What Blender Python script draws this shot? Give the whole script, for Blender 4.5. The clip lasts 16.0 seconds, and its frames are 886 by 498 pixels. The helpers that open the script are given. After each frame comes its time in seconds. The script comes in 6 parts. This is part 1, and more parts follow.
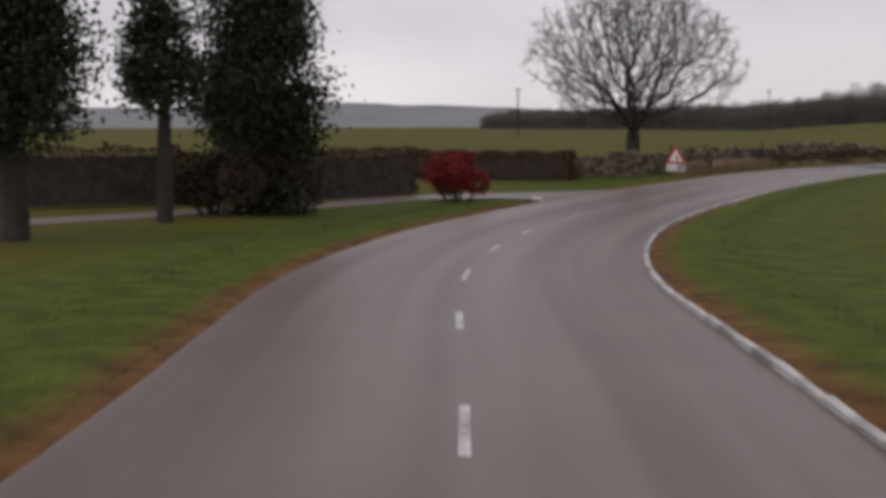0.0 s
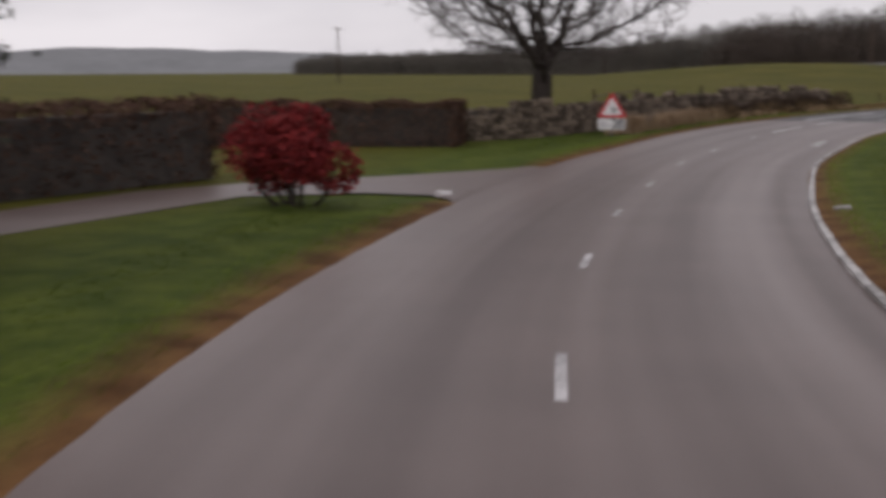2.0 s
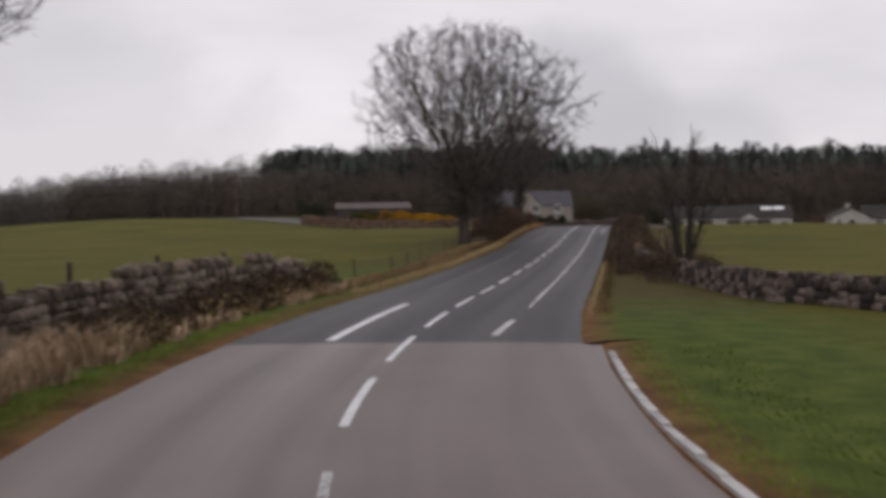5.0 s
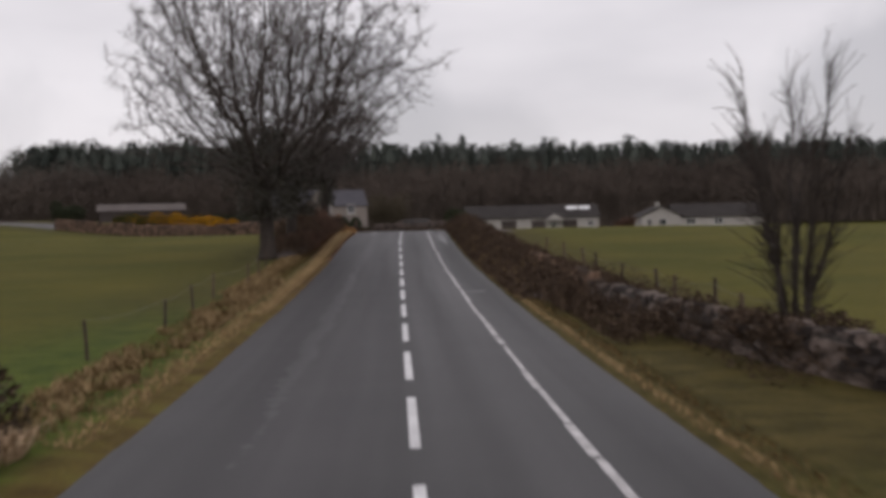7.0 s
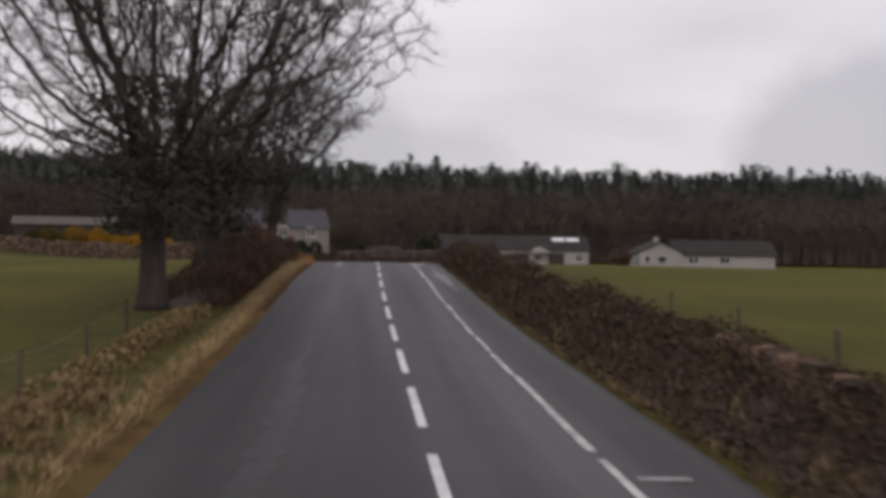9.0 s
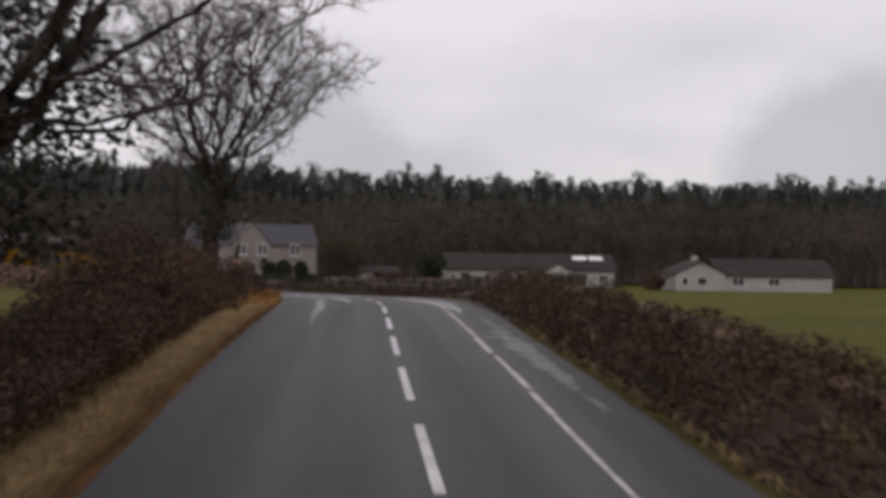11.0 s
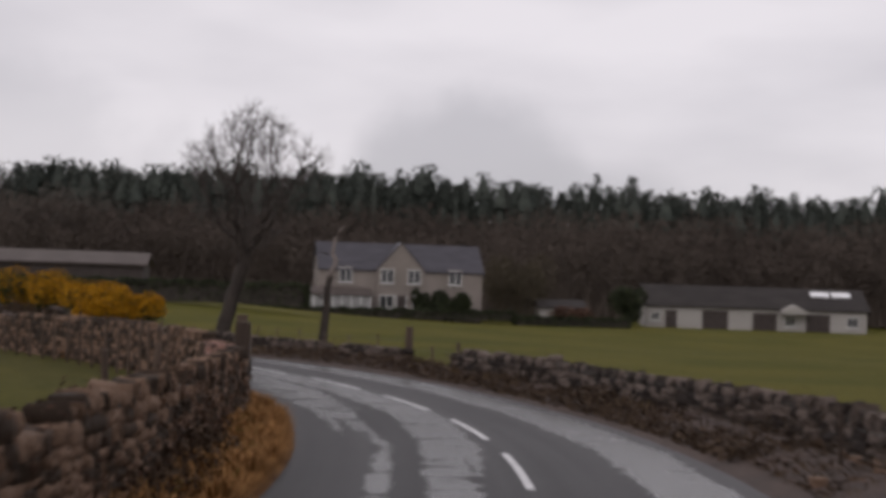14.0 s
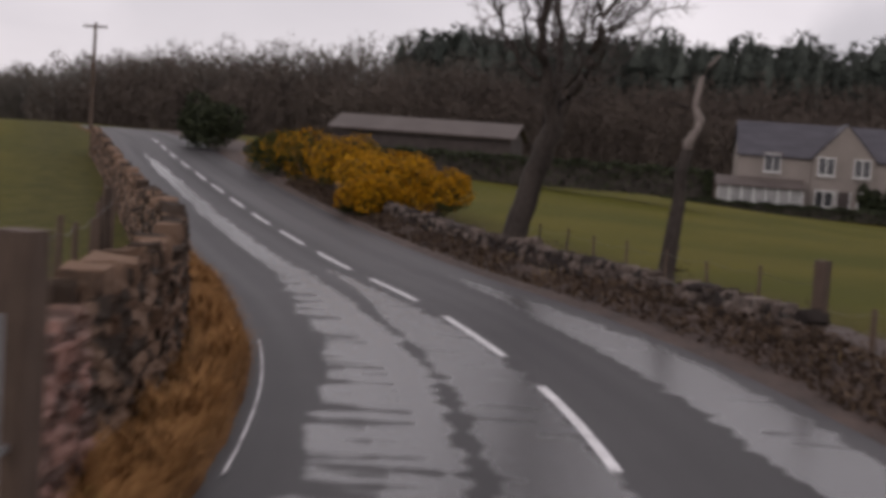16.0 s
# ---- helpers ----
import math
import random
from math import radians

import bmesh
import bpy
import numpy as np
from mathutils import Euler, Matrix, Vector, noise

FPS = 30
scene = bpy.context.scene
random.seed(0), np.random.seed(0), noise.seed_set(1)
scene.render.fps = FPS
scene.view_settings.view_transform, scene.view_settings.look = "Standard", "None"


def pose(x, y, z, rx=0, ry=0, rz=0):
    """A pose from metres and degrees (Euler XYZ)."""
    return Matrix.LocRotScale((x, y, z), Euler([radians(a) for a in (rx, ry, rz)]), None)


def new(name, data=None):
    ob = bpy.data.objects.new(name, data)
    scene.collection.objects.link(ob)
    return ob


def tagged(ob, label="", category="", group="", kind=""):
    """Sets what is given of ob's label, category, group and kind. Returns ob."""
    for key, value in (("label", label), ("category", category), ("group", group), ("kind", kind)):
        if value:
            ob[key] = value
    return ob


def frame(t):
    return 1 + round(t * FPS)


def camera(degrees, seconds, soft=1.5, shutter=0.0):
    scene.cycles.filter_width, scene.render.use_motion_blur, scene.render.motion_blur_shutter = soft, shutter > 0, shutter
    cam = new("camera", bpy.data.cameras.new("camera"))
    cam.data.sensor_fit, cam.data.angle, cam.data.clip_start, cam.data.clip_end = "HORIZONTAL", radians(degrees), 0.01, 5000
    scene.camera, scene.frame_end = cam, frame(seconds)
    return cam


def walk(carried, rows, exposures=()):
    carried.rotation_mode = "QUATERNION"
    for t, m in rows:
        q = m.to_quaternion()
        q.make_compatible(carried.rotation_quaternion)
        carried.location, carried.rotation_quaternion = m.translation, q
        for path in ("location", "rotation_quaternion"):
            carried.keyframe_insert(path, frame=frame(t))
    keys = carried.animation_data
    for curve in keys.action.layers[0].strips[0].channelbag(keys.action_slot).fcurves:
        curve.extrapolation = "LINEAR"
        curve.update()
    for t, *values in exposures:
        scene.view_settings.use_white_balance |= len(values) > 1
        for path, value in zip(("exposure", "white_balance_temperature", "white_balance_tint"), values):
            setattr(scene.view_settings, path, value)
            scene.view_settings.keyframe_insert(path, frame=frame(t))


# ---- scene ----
cam = camera(38.4, 16.0, soft=4.4, shutter=0.4)
PATH = [
    (0.0, pose(36.99, -71.46, 2.70, 84.34, 0.08, 45.37)),
    (0.5, pose(32.27, -67.55, 2.61, 84.89, -0.49, 44.60)),
    (1.0, pose(27.74, -63.38, 2.52, 85.51, 0.79, 44.11)),
    (1.5, pose(23.69, -59.19, 2.37, 85.56, 1.09, 41.59)),
    (1.7, pose(22.10, -57.48, 2.33, 82.40, 0.83, 40.35)),
    (2.0, pose(19.83, -54.79, 2.31, 81.92, 0.25, 36.94)),
    (2.2, pose(18.50, -52.87, 2.30, 81.45, 0.00, 33.60)),
    (2.5, pose(16.68, -49.89, 2.29, 82.37, 0.00, 30.05)),
    (2.7, pose(15.50, -47.92, 2.36, 82.70, 0.22, 26.35)),
    (3.0, pose(13.76, -44.94, 2.26, 89.13, 0.85, 23.61)),
    (3.2, pose(12.64, -42.87, 2.24, 88.91, 1.17, 22.93)),
    (3.5, pose(11.03, -39.68, 2.22, 88.26, 1.15, 20.37)),
    (3.7, pose(10.00, -37.55, 2.21, 88.22, 1.28, 19.10)),
    (4.0, pose(8.51, -34.34, 2.19, 88.45, 1.53, 17.60)),
    (4.3, pose(7.11, -31.08, 2.15, 88.65, 1.39, 15.20)),
    (4.5, pose(6.23, -28.89, 2.14, 88.71, 1.19, 12.82)),
    (5.2, pose(3.60, -21.20, 2.22, 88.60, 0.80, 6.58)),
    (6.0, pose(1.50, -12.00, 2.36, 88.45, 0.35, 2.19)),
    (6.8, pose(0.15, -2.51, 2.48, 88.38, 0.03, -0.89)),
    (7.0, pose(0.00, 0.00, 2.49, 88.49, 1.28, -2.04)),
    (7.5, pose(-0.29, 6.39, 2.56, 89.06, 0.83, -2.20)),
    (8.0, pose(-0.42, 12.78, 2.47, 89.45, 0.24, -3.72)),
    (8.2, pose(-0.50, 15.39, 2.43, 89.63, -0.71, -3.67)),
    (10.3, pose(-0.89, 45.38, 2.67, 89.90, -1.01, -3.91)),
    (10.5, pose(-0.90, 47.96, 2.72, 90.18, -1.62, -3.94)),
    (11.0, pose(-0.76, 54.30, 2.84, 90.52, -0.78, -4.14)),
    (11.5, pose(-0.68, 60.49, 2.97, 90.97, -0.65, -4.28)),
    (12.0, pose(-0.58, 66.61, 3.17, 91.36, 0.17, -4.53)),
    (12.5, pose(-0.56, 72.60, 3.32, 91.21, -1.88, -4.72)),
    (13.0, pose(-0.54, 78.87, 3.54, 91.47, -2.37, -4.85)),
    (13.5, pose(-0.51, 85.37, 3.76, 91.49, -2.80, -3.21)),
    (13.7, pose(-0.45, 87.96, 3.81, 91.39, -2.44, 1.20)),
    (13.9, pose(-0.40, 90.50, 3.85, 91.32, -1.84, 3.20)),
    (14.0, pose(-0.40, 91.74, 3.86, 91.35, -1.86, 3.89)),
    (14.3, pose(-0.31, 95.36, 3.86, 91.55, -1.02, 5.83)),
    (14.5, pose(-0.32, 97.68, 3.81, 91.67, -1.66, 7.74)),
    (15.0, pose(-0.55, 103.61, 3.74, 87.27, -2.65, 12.78)),
    (15.2, pose(-0.70, 105.96, 3.71, 87.05, -3.20, 15.38)),
    (15.5, pose(-1.06, 109.41, 3.63, 86.11, -3.59, 19.24)),
    (15.6, pose(-1.24, 110.54, 3.59, 85.22, -4.03, 20.30)),
    (16.0, pose(-2.13, 115.12, 3.51, 85.31, -4.12, 23.63)),
]
walk(cam, PATH, exposures=[(0.0, -0.05, 6650, 16), (2.2, 0.0, 6650, 16), (3.0, 0.2, 6550, 14), (4.5, 0.05, 6650, 15), (7.0, 0.0, 6650, 15), (13.5, -0.08, 6650, 15), (14.1, -0.06, 6650, 16), (14.5, -0.18, 6700, 16), (15.0, -0.2, 6750, 18), (16.0, 0.04, 6750, 19)])

# ---- sky and light: overcast, rain ----
SUN_EL, SUN_AZ = radians(38), radians(200)
world = bpy.data.worlds.new("world")
scene.world = world
world.use_nodes = True
wn, wl = world.node_tree.nodes, world.node_tree.links
wn.clear()
w_out = wn.new("ShaderNodeOutputWorld")
w_bg = wn.new("ShaderNodeBackground")
w_sky = wn.new("ShaderNodeTexSky")
w_sky.sky_type = "NISHITA"
w_sky.sun_disc = False
w_sky.sun_elevation, w_sky.sun_rotation = SUN_EL, SUN_AZ
w_dim = wn.new("ShaderNodeVectorMath")
w_dim.operation = "SCALE"
w_dim.inputs["Scale"].default_value = 0.1
w_co = wn.new("ShaderNodeTexCoord")
w_map = wn.new("ShaderNodeMapping")
w_map.inputs["Scale"].default_value = (1.0, 1.0, 3.2)
w_noise = wn.new("ShaderNodeTexNoise")
w_noise.inputs["Scale"].default_value = 2.6
w_noise.inputs["Detail"].default_value = 5.0
w_noise.inputs["Roughness"].default_value = 0.45
w_ramp = wn.new("ShaderNodeValToRGB")
w_ramp.color_ramp.elements[0].position, w_ramp.color_ramp.elements[0].color = 0.30, (0.60, 0.60, 0.635, 1)
w_ramp.color_ramp.elements[1].position, w_ramp.color_ramp.elements[1].color = 0.60, (0.84, 0.835, 0.865, 1)


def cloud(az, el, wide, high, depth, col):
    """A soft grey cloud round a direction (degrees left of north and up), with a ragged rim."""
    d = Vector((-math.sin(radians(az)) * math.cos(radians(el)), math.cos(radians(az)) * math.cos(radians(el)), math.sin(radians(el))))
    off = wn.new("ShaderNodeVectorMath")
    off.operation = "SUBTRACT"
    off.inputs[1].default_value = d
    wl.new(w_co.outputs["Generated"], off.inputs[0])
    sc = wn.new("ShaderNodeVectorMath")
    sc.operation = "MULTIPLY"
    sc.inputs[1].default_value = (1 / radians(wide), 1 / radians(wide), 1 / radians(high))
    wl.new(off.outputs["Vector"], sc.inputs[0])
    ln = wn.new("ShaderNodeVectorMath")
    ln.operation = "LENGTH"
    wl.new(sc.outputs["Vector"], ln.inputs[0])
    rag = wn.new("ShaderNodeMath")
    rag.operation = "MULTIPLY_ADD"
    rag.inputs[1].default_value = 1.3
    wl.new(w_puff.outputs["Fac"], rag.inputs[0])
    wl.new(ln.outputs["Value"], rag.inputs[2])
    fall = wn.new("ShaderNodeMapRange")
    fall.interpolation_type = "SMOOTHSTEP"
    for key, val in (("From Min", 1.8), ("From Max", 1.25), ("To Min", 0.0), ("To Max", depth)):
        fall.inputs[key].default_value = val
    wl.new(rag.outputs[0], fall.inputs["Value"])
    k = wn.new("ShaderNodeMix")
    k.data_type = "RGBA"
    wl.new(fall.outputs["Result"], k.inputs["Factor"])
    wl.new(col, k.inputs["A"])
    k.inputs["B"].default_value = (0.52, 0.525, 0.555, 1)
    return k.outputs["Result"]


w_puff = wn.new("ShaderNodeTexNoise")
w_puff.inputs["Scale"].default_value, w_puff.inputs["Detail"].default_value = 9.0, 4.0
wl.new(w_co.outputs["Generated"], w_puff.inputs["Vector"])
w_mix = wn.new("ShaderNodeMix")
w_mix.data_type = "RGBA"
w_mix.inputs["Factor"].default_value = 0.94
wl.new(w_sky.outputs["Color"], w_dim.inputs[0])
wl.new(w_co.outputs["Generated"], w_map.inputs["Vector"])
wl.new(w_map.outputs["Vector"], w_noise.inputs["Vector"])
wl.new(w_noise.outputs["Fac"], w_ramp.inputs["Fac"])
wl.new(w_dim.outputs["Vector"], w_mix.inputs["A"])
w_cloudy = w_ramp.outputs["Color"]
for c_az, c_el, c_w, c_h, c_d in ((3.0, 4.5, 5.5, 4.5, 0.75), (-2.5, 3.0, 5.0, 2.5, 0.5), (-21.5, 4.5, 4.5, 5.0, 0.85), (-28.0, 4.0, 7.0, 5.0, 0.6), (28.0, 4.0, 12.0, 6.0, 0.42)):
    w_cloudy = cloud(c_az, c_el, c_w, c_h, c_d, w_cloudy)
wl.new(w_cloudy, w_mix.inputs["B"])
wl.new(w_mix.outputs["Result"], w_bg.inputs["Color"])
w_bg.inputs["Strength"].default_value = 1.0
wl.new(w_bg.outputs["Background"], w_out.inputs["Surface"])

sun_data = bpy.data.lights.new("sun", "SUN")
sun_data.energy, sun_data.angle, sun_data.color = 0.5, radians(25), (1.0, 0.97, 0.93)
sun = new("sun", sun_data)
sun.rotation_euler = (radians(90) - SUN_EL, 0, math.pi - SUN_AZ)


# ---- materials ----
def surface(name, dark, light, scale=1.0, rough=0.8, fine=12.0, bump=0.3, vary=0.0, metallic=0.0, spec=0.5, stretch=(1, 1, 1), mid=None):
    """A surface with two scales of colour variation, fine relief and optional change from piece to piece."""
    m = bpy.data.materials.new(name)
    m.use_nodes = True
    n, l = m.node_tree.nodes, m.node_tree.links
    b = n["Principled BSDF"]
    co = n.new("ShaderNodeTexCoord")
    mp = n.new("ShaderNodeMapping")
    mp.inputs["Scale"].default_value = stretch
    l.new(co.outputs["Object"], mp.inputs["Vector"])
    big, small = n.new("ShaderNodeTexNoise"), n.new("ShaderNodeTexNoise")
    for tex, sc in ((big, scale), (small, scale * fine)):
        tex.inputs["Scale"].default_value = sc
        tex.inputs["Detail"].default_value = 4.0
        l.new(mp.outputs["Vector"], tex.inputs["Vector"])
    add = n.new("ShaderNodeMath")
    add.operation = "MULTIPLY_ADD"
    add.inputs[1].default_value = 0.5
    half = n.new("ShaderNodeMath")
    half.operation = "MULTIPLY"
    half.inputs[1].default_value = 0.5
    l.new(small.outputs["Fac"], half.inputs[0])
    l.new(big.outputs["Fac"], add.inputs[0])
    l.new(half.outputs[0], add.inputs[2])
    ramp = n.new("ShaderNodeValToRGB")
    e = ramp.color_ramp.elements
    e[0].position, e[0].color = 0.36, (*dark, 1)
    e[1].position, e[1].color = 0.64, (*light, 1)
    if mid:
        e.new(0.52).color = (*mid, 1)
    fac = add.outputs[0]
    if vary:
        info = n.new("ShaderNodeObjectInfo")
        geo = n.new("ShaderNodeNewGeometry")
        mixr = n.new("ShaderNodeMath")
        mixr.operation = "ADD"
        l.new(info.outputs["Random"], mixr.inputs[0])
        l.new(geo.outputs["Random Per Island"], mixr.inputs[1])
        fr = n.new("ShaderNodeMath")
        fr.operation = "FRACT"
        l.new(mixr.outputs[0], fr.inputs[0])
        sh = n.new("ShaderNodeMath")
        sh.operation = "MULTIPLY_ADD"
        sh.inputs[1].default_value = vary
        l.new(fr.outputs[0], sh.inputs[0])
        off = n.new("ShaderNodeMath")
        off.operation = "SUBTRACT"
        off.inputs[1].default_value = vary / 2
        l.new(fac, off.inputs[0])
        l.new(off.outputs[0], sh.inputs[2])
        fac = sh.outputs[0]
    l.new(fac, ramp.inputs["Fac"])
    l.new(ramp.outputs["Color"], b.inputs["Base Color"])
    b.inputs["Roughness"].default_value = rough
    b.inputs["Metallic"].default_value = metallic
    b.inputs["Specular IOR Level"].default_value = spec
    if bump:
        bp = n.new("ShaderNodeBump")
        bp.inputs["Strength"].default_value = bump
        bp.inputs["Distance"].default_value = 0.03
        l.new(small.outputs["Fac"], bp.inputs["Height"])
        l.new(bp.outputs["Normal"], b.inputs["Normal"])
    return m


BARK = surface("wet_bark", (0.019, 0.0150, 0.0132), (0.066, 0.0535, 0.0455), 2.0, 0.75, 10, 0.5, stretch=(1, 1, 0.3), spec=0.15)
TWIG = surface("twigs", (0.036, 0.029, 0.0255), (0.088, 0.071, 0.063), 1.5, 0.85, 6, 0)
IVY = surface("ivy_leaves", (0.017, 0.0155, 0.010), (0.046, 0.042, 0.027), 1.2, 0.6, 8, 0, vary=0.3)
NEEDLES = surface("conifer_needles", (0.031, 0.037, 0.032), (0.066, 0.075, 0.064), 0.1, 0.85, 8, 0, vary=0.12, spec=0.1)
BAREWOOD = surface("bare_wood", (0.067, 0.053, 0.045), (0.115, 0.093, 0.079), 0.06, 0.9, 7, 0, vary=0.06, spec=0.1)
# bare wood to the west, its colour lightened to paint in distance haze
HAZEDWOODLAND = surface("hazed_bare_woodland", (0.100, 0.090, 0.078), (0.150, 0.137, 0.120), 0.05, 0.95, 7, 0, vary=0.06, spec=0.1)
HEDGE = surface("brown_hedge_leaves", (0.050, 0.028, 0.021), (0.132, 0.075, 0.053), 2.0, 0.8, 5, 0, vary=0.3, spec=0.12)
SCRUB = surface("dead_scrub", (0.030, 0.0195, 0.0135), (0.096, 0.066, 0.045), 0.9, 0.9, 6, 0, vary=0.4, spec=0.12)
REDLEAF = surface("red_stems", (0.085, 0.010, 0.012), (0.30, 0.035, 0.035), 2.0, 0.7, 5, 0, vary=0.4, spec=0.12)
DARKLEAF = surface("evergreen_leaves", (0.0155, 0.0205, 0.0115), (0.050, 0.058, 0.030), 1.5, 0.65, 6, 0, vary=0.4, spec=0.12)
GORSEGREEN = surface("gorse_spines", (0.013, 0.0208, 0.0065), (0.052, 0.0598, 0.0182), 1.5, 0.8, 6, 0, vary=0.4, spec=0.12)
GORSEBLOOM = surface("gorse_bloom", (0.25, 0.112, 0.003), (0.50, 0.245, 0.007), 1.2, 0.7, 6, 0, vary=0.4, spec=0.12)
STONE = surface("wall_stone", (0.040, 0.027, 0.019), (0.188, 0.120, 0.083), 1.6, 0.8, 9, 0.6, vary=0.8, spec=0.22, mid=(0.102, 0.061, 0.039))
STONEGREY = surface("grey_wall_stone", (0.024, 0.018, 0.0155), (0.135, 0.105, 0.09), 1.6, 0.8, 9, 0.6, vary=0.85, spec=0.22, mid=(0.062, 0.046, 0.037))
MOSSSTONE = surface("mossy_grey_stone", (0.062, 0.047, 0.035), (0.195, 0.153, 0.117), 1.3, 0.85, 8, 0.6, vary=0.5, spec=0.2)
SOIL = surface("dark_litter", (0.0253, 0.0161, 0.01265), (0.0805, 0.0506, 0.0391), 1.3, 0.85, 10, 0.8)
# wall filling; also colours the dark box painting shade inside hedges
WALL_CORE_HEDGE_SHADE = surface("wall_core", (0.02496, 0.0208, 0.01872), (0.0728, 0.06032, 0.052), 3.0, 0.95, 5, 0.5)
PALEWOOD = surface("bare_dead_wood", (0.10, 0.080, 0.070), (0.24, 0.20, 0.18), 2.0, 0.8, 10, 0.4, stretch=(1, 1, 0.3))
POSTWOOD = surface("weathered_post_wood", (0.034, 0.020, 0.013), (0.100, 0.066, 0.047), 3.0, 0.8, 10, 0.5, vary=0.3, stretch=(1, 1, 0.15))
GALV = surface("galvanised_steel", (0.3, 0.3, 0.31), (0.46, 0.46, 0.47), 3.0, 0.42, 10, 0.1, metallic=0.6)
WIRE = surface("fence_wire", (0.10, 0.10, 0.10), (0.22, 0.22, 0.22), 3.0, 0.5, 5, 0, metallic=0.8)
KERB = surface("painted_kerb_stone", (0.17, 0.16, 0.152), (0.44, 0.425, 0.415), 1.3, 0.5, 9, 0.4, vary=0.3)
PAINT = surface("road_paint", (0.42, 0.415, 0.42), (0.78, 0.775, 0.78), 2.2, 0.45, 14, 0.2)
WORNPAINT = surface("worn_road_paint", (0.16, 0.15, 0.15), (0.62, 0.60, 0.60), 1.7, 0.5, 10, 0.2)
STRAW = surface("straw_grass", (0.12, 0.078, 0.036), (0.30, 0.21, 0.11), 0.7, 0.9, 8, 0, vary=0.5, spec=0.12)
PINKSTONE = surface("pink_sandstone", (0.085, 0.047, 0.036), (0.31, 0.172, 0.138), 1.6, 0.7, 9, 0.5, vary=0.9, mid=(0.165, 0.095, 0.070))
DRYGRASS = surface("dead_grass", (0.155, 0.075, 0.027), (0.40, 0.21, 0.083), 0.7, 0.9, 8, 0, vary=0.5, spec=0.12)
GREENBLADE = surface("grass_blades", (0.0625, 0.0925, 0.01), (0.1375, 0.175, 0.03), 0.25, 0.8, 8, 0, vary=0.35, spec=0.12)
RENDERWALL = surface("grey_harled_wall", (0.17, 0.145, 0.13), (0.26, 0.225, 0.205), 0.4, 0.9, 25, 0.4)
WHITEWALL = surface("pale_rendered_wall", (0.28, 0.262, 0.246), (0.385, 0.366, 0.346), 0.4, 0.85, 20, 0.3)
SLATE = surface("wet_slate", (0.045, 0.043, 0.052), (0.08, 0.076, 0.088), 0.5, 0.5, 14, 0.4, stretch=(1, 1, 4), spec=0.15)
DARKROOF = surface("dark_tile_roof", (0.022, 0.019, 0.018), (0.045, 0.039, 0.037), 0.5, 0.7, 14, 0.4, stretch=(1, 1, 4), spec=0.15)
PALEROOF = surface("grey_sheet_roof", (0.070, 0.056, 0.051), (0.111, 0.092, 0.085), 0.5, 0.6, 14, 0.3, spec=0.15)
WHITEFRAME = surface("white_window_frame", (0.46, 0.45, 0.44), (0.60, 0.59, 0.575), 2.0, 0.5, 6, 0)
DARKWOOD = surface("dark_boarding", (0.030, 0.022, 0.020), (0.060, 0.046, 0.042), 2.0, 0.8, 8, 0.3)
PALESTRAW = surface("bleached_straw", (0.28, 0.19, 0.115), (0.50, 0.375, 0.25), 0.7, 0.9, 8, 0, vary=0.4, spec=0.12)
OLIVEBARE = surface("olive_bare_twigs", (0.066, 0.054, 0.037), (0.118, 0.099, 0.070), 0.2, 0.9, 6, 0, vary=0.1, spec=0.1)
SIGNRED = surface("sign_red", (0.50, 0.012, 0.022), (0.58, 0.020, 0.030), 3.0, 0.35, 8, 0)
SIGNWHITE = surface("sign_white", (0.68, 0.67, 0.67), (0.80, 0.79, 0.79), 3.0, 0.4, 8, 0)
SIGNBLACK = surface("sign_black", (0.02, 0.02, 0.022), (0.035, 0.035, 0.038), 3.0, 0.4, 8, 0)
SKYLIGHT = surface("white_roof_panel", (0.74, 0.74, 0.75), (0.84, 0.84, 0.85), 2.0, 0.35, 6, 0)
DARKMETAL = surface("grey_steel", (0.09, 0.09, 0.095), (0.16, 0.16, 0.165), 3.0, 0.5, 8, 0, metallic=0.5)


def glass_material():
    m = bpy.data.materials.new("window_glass")
    m.use_nodes = True
    b = m.node_tree.nodes["Principled BSDF"]
    b.inputs["Base Color"].default_value = (0.035, 0.037, 0.042, 1)
    b.inputs["Roughness"].default_value = 0.06
    return m


GLASS = glass_material()
PALEGLASS = surface("pale_grey_glass", (0.20, 0.20, 0.20), (0.34, 0.335, 0.33), 1.5, 0.15, 6, 0)


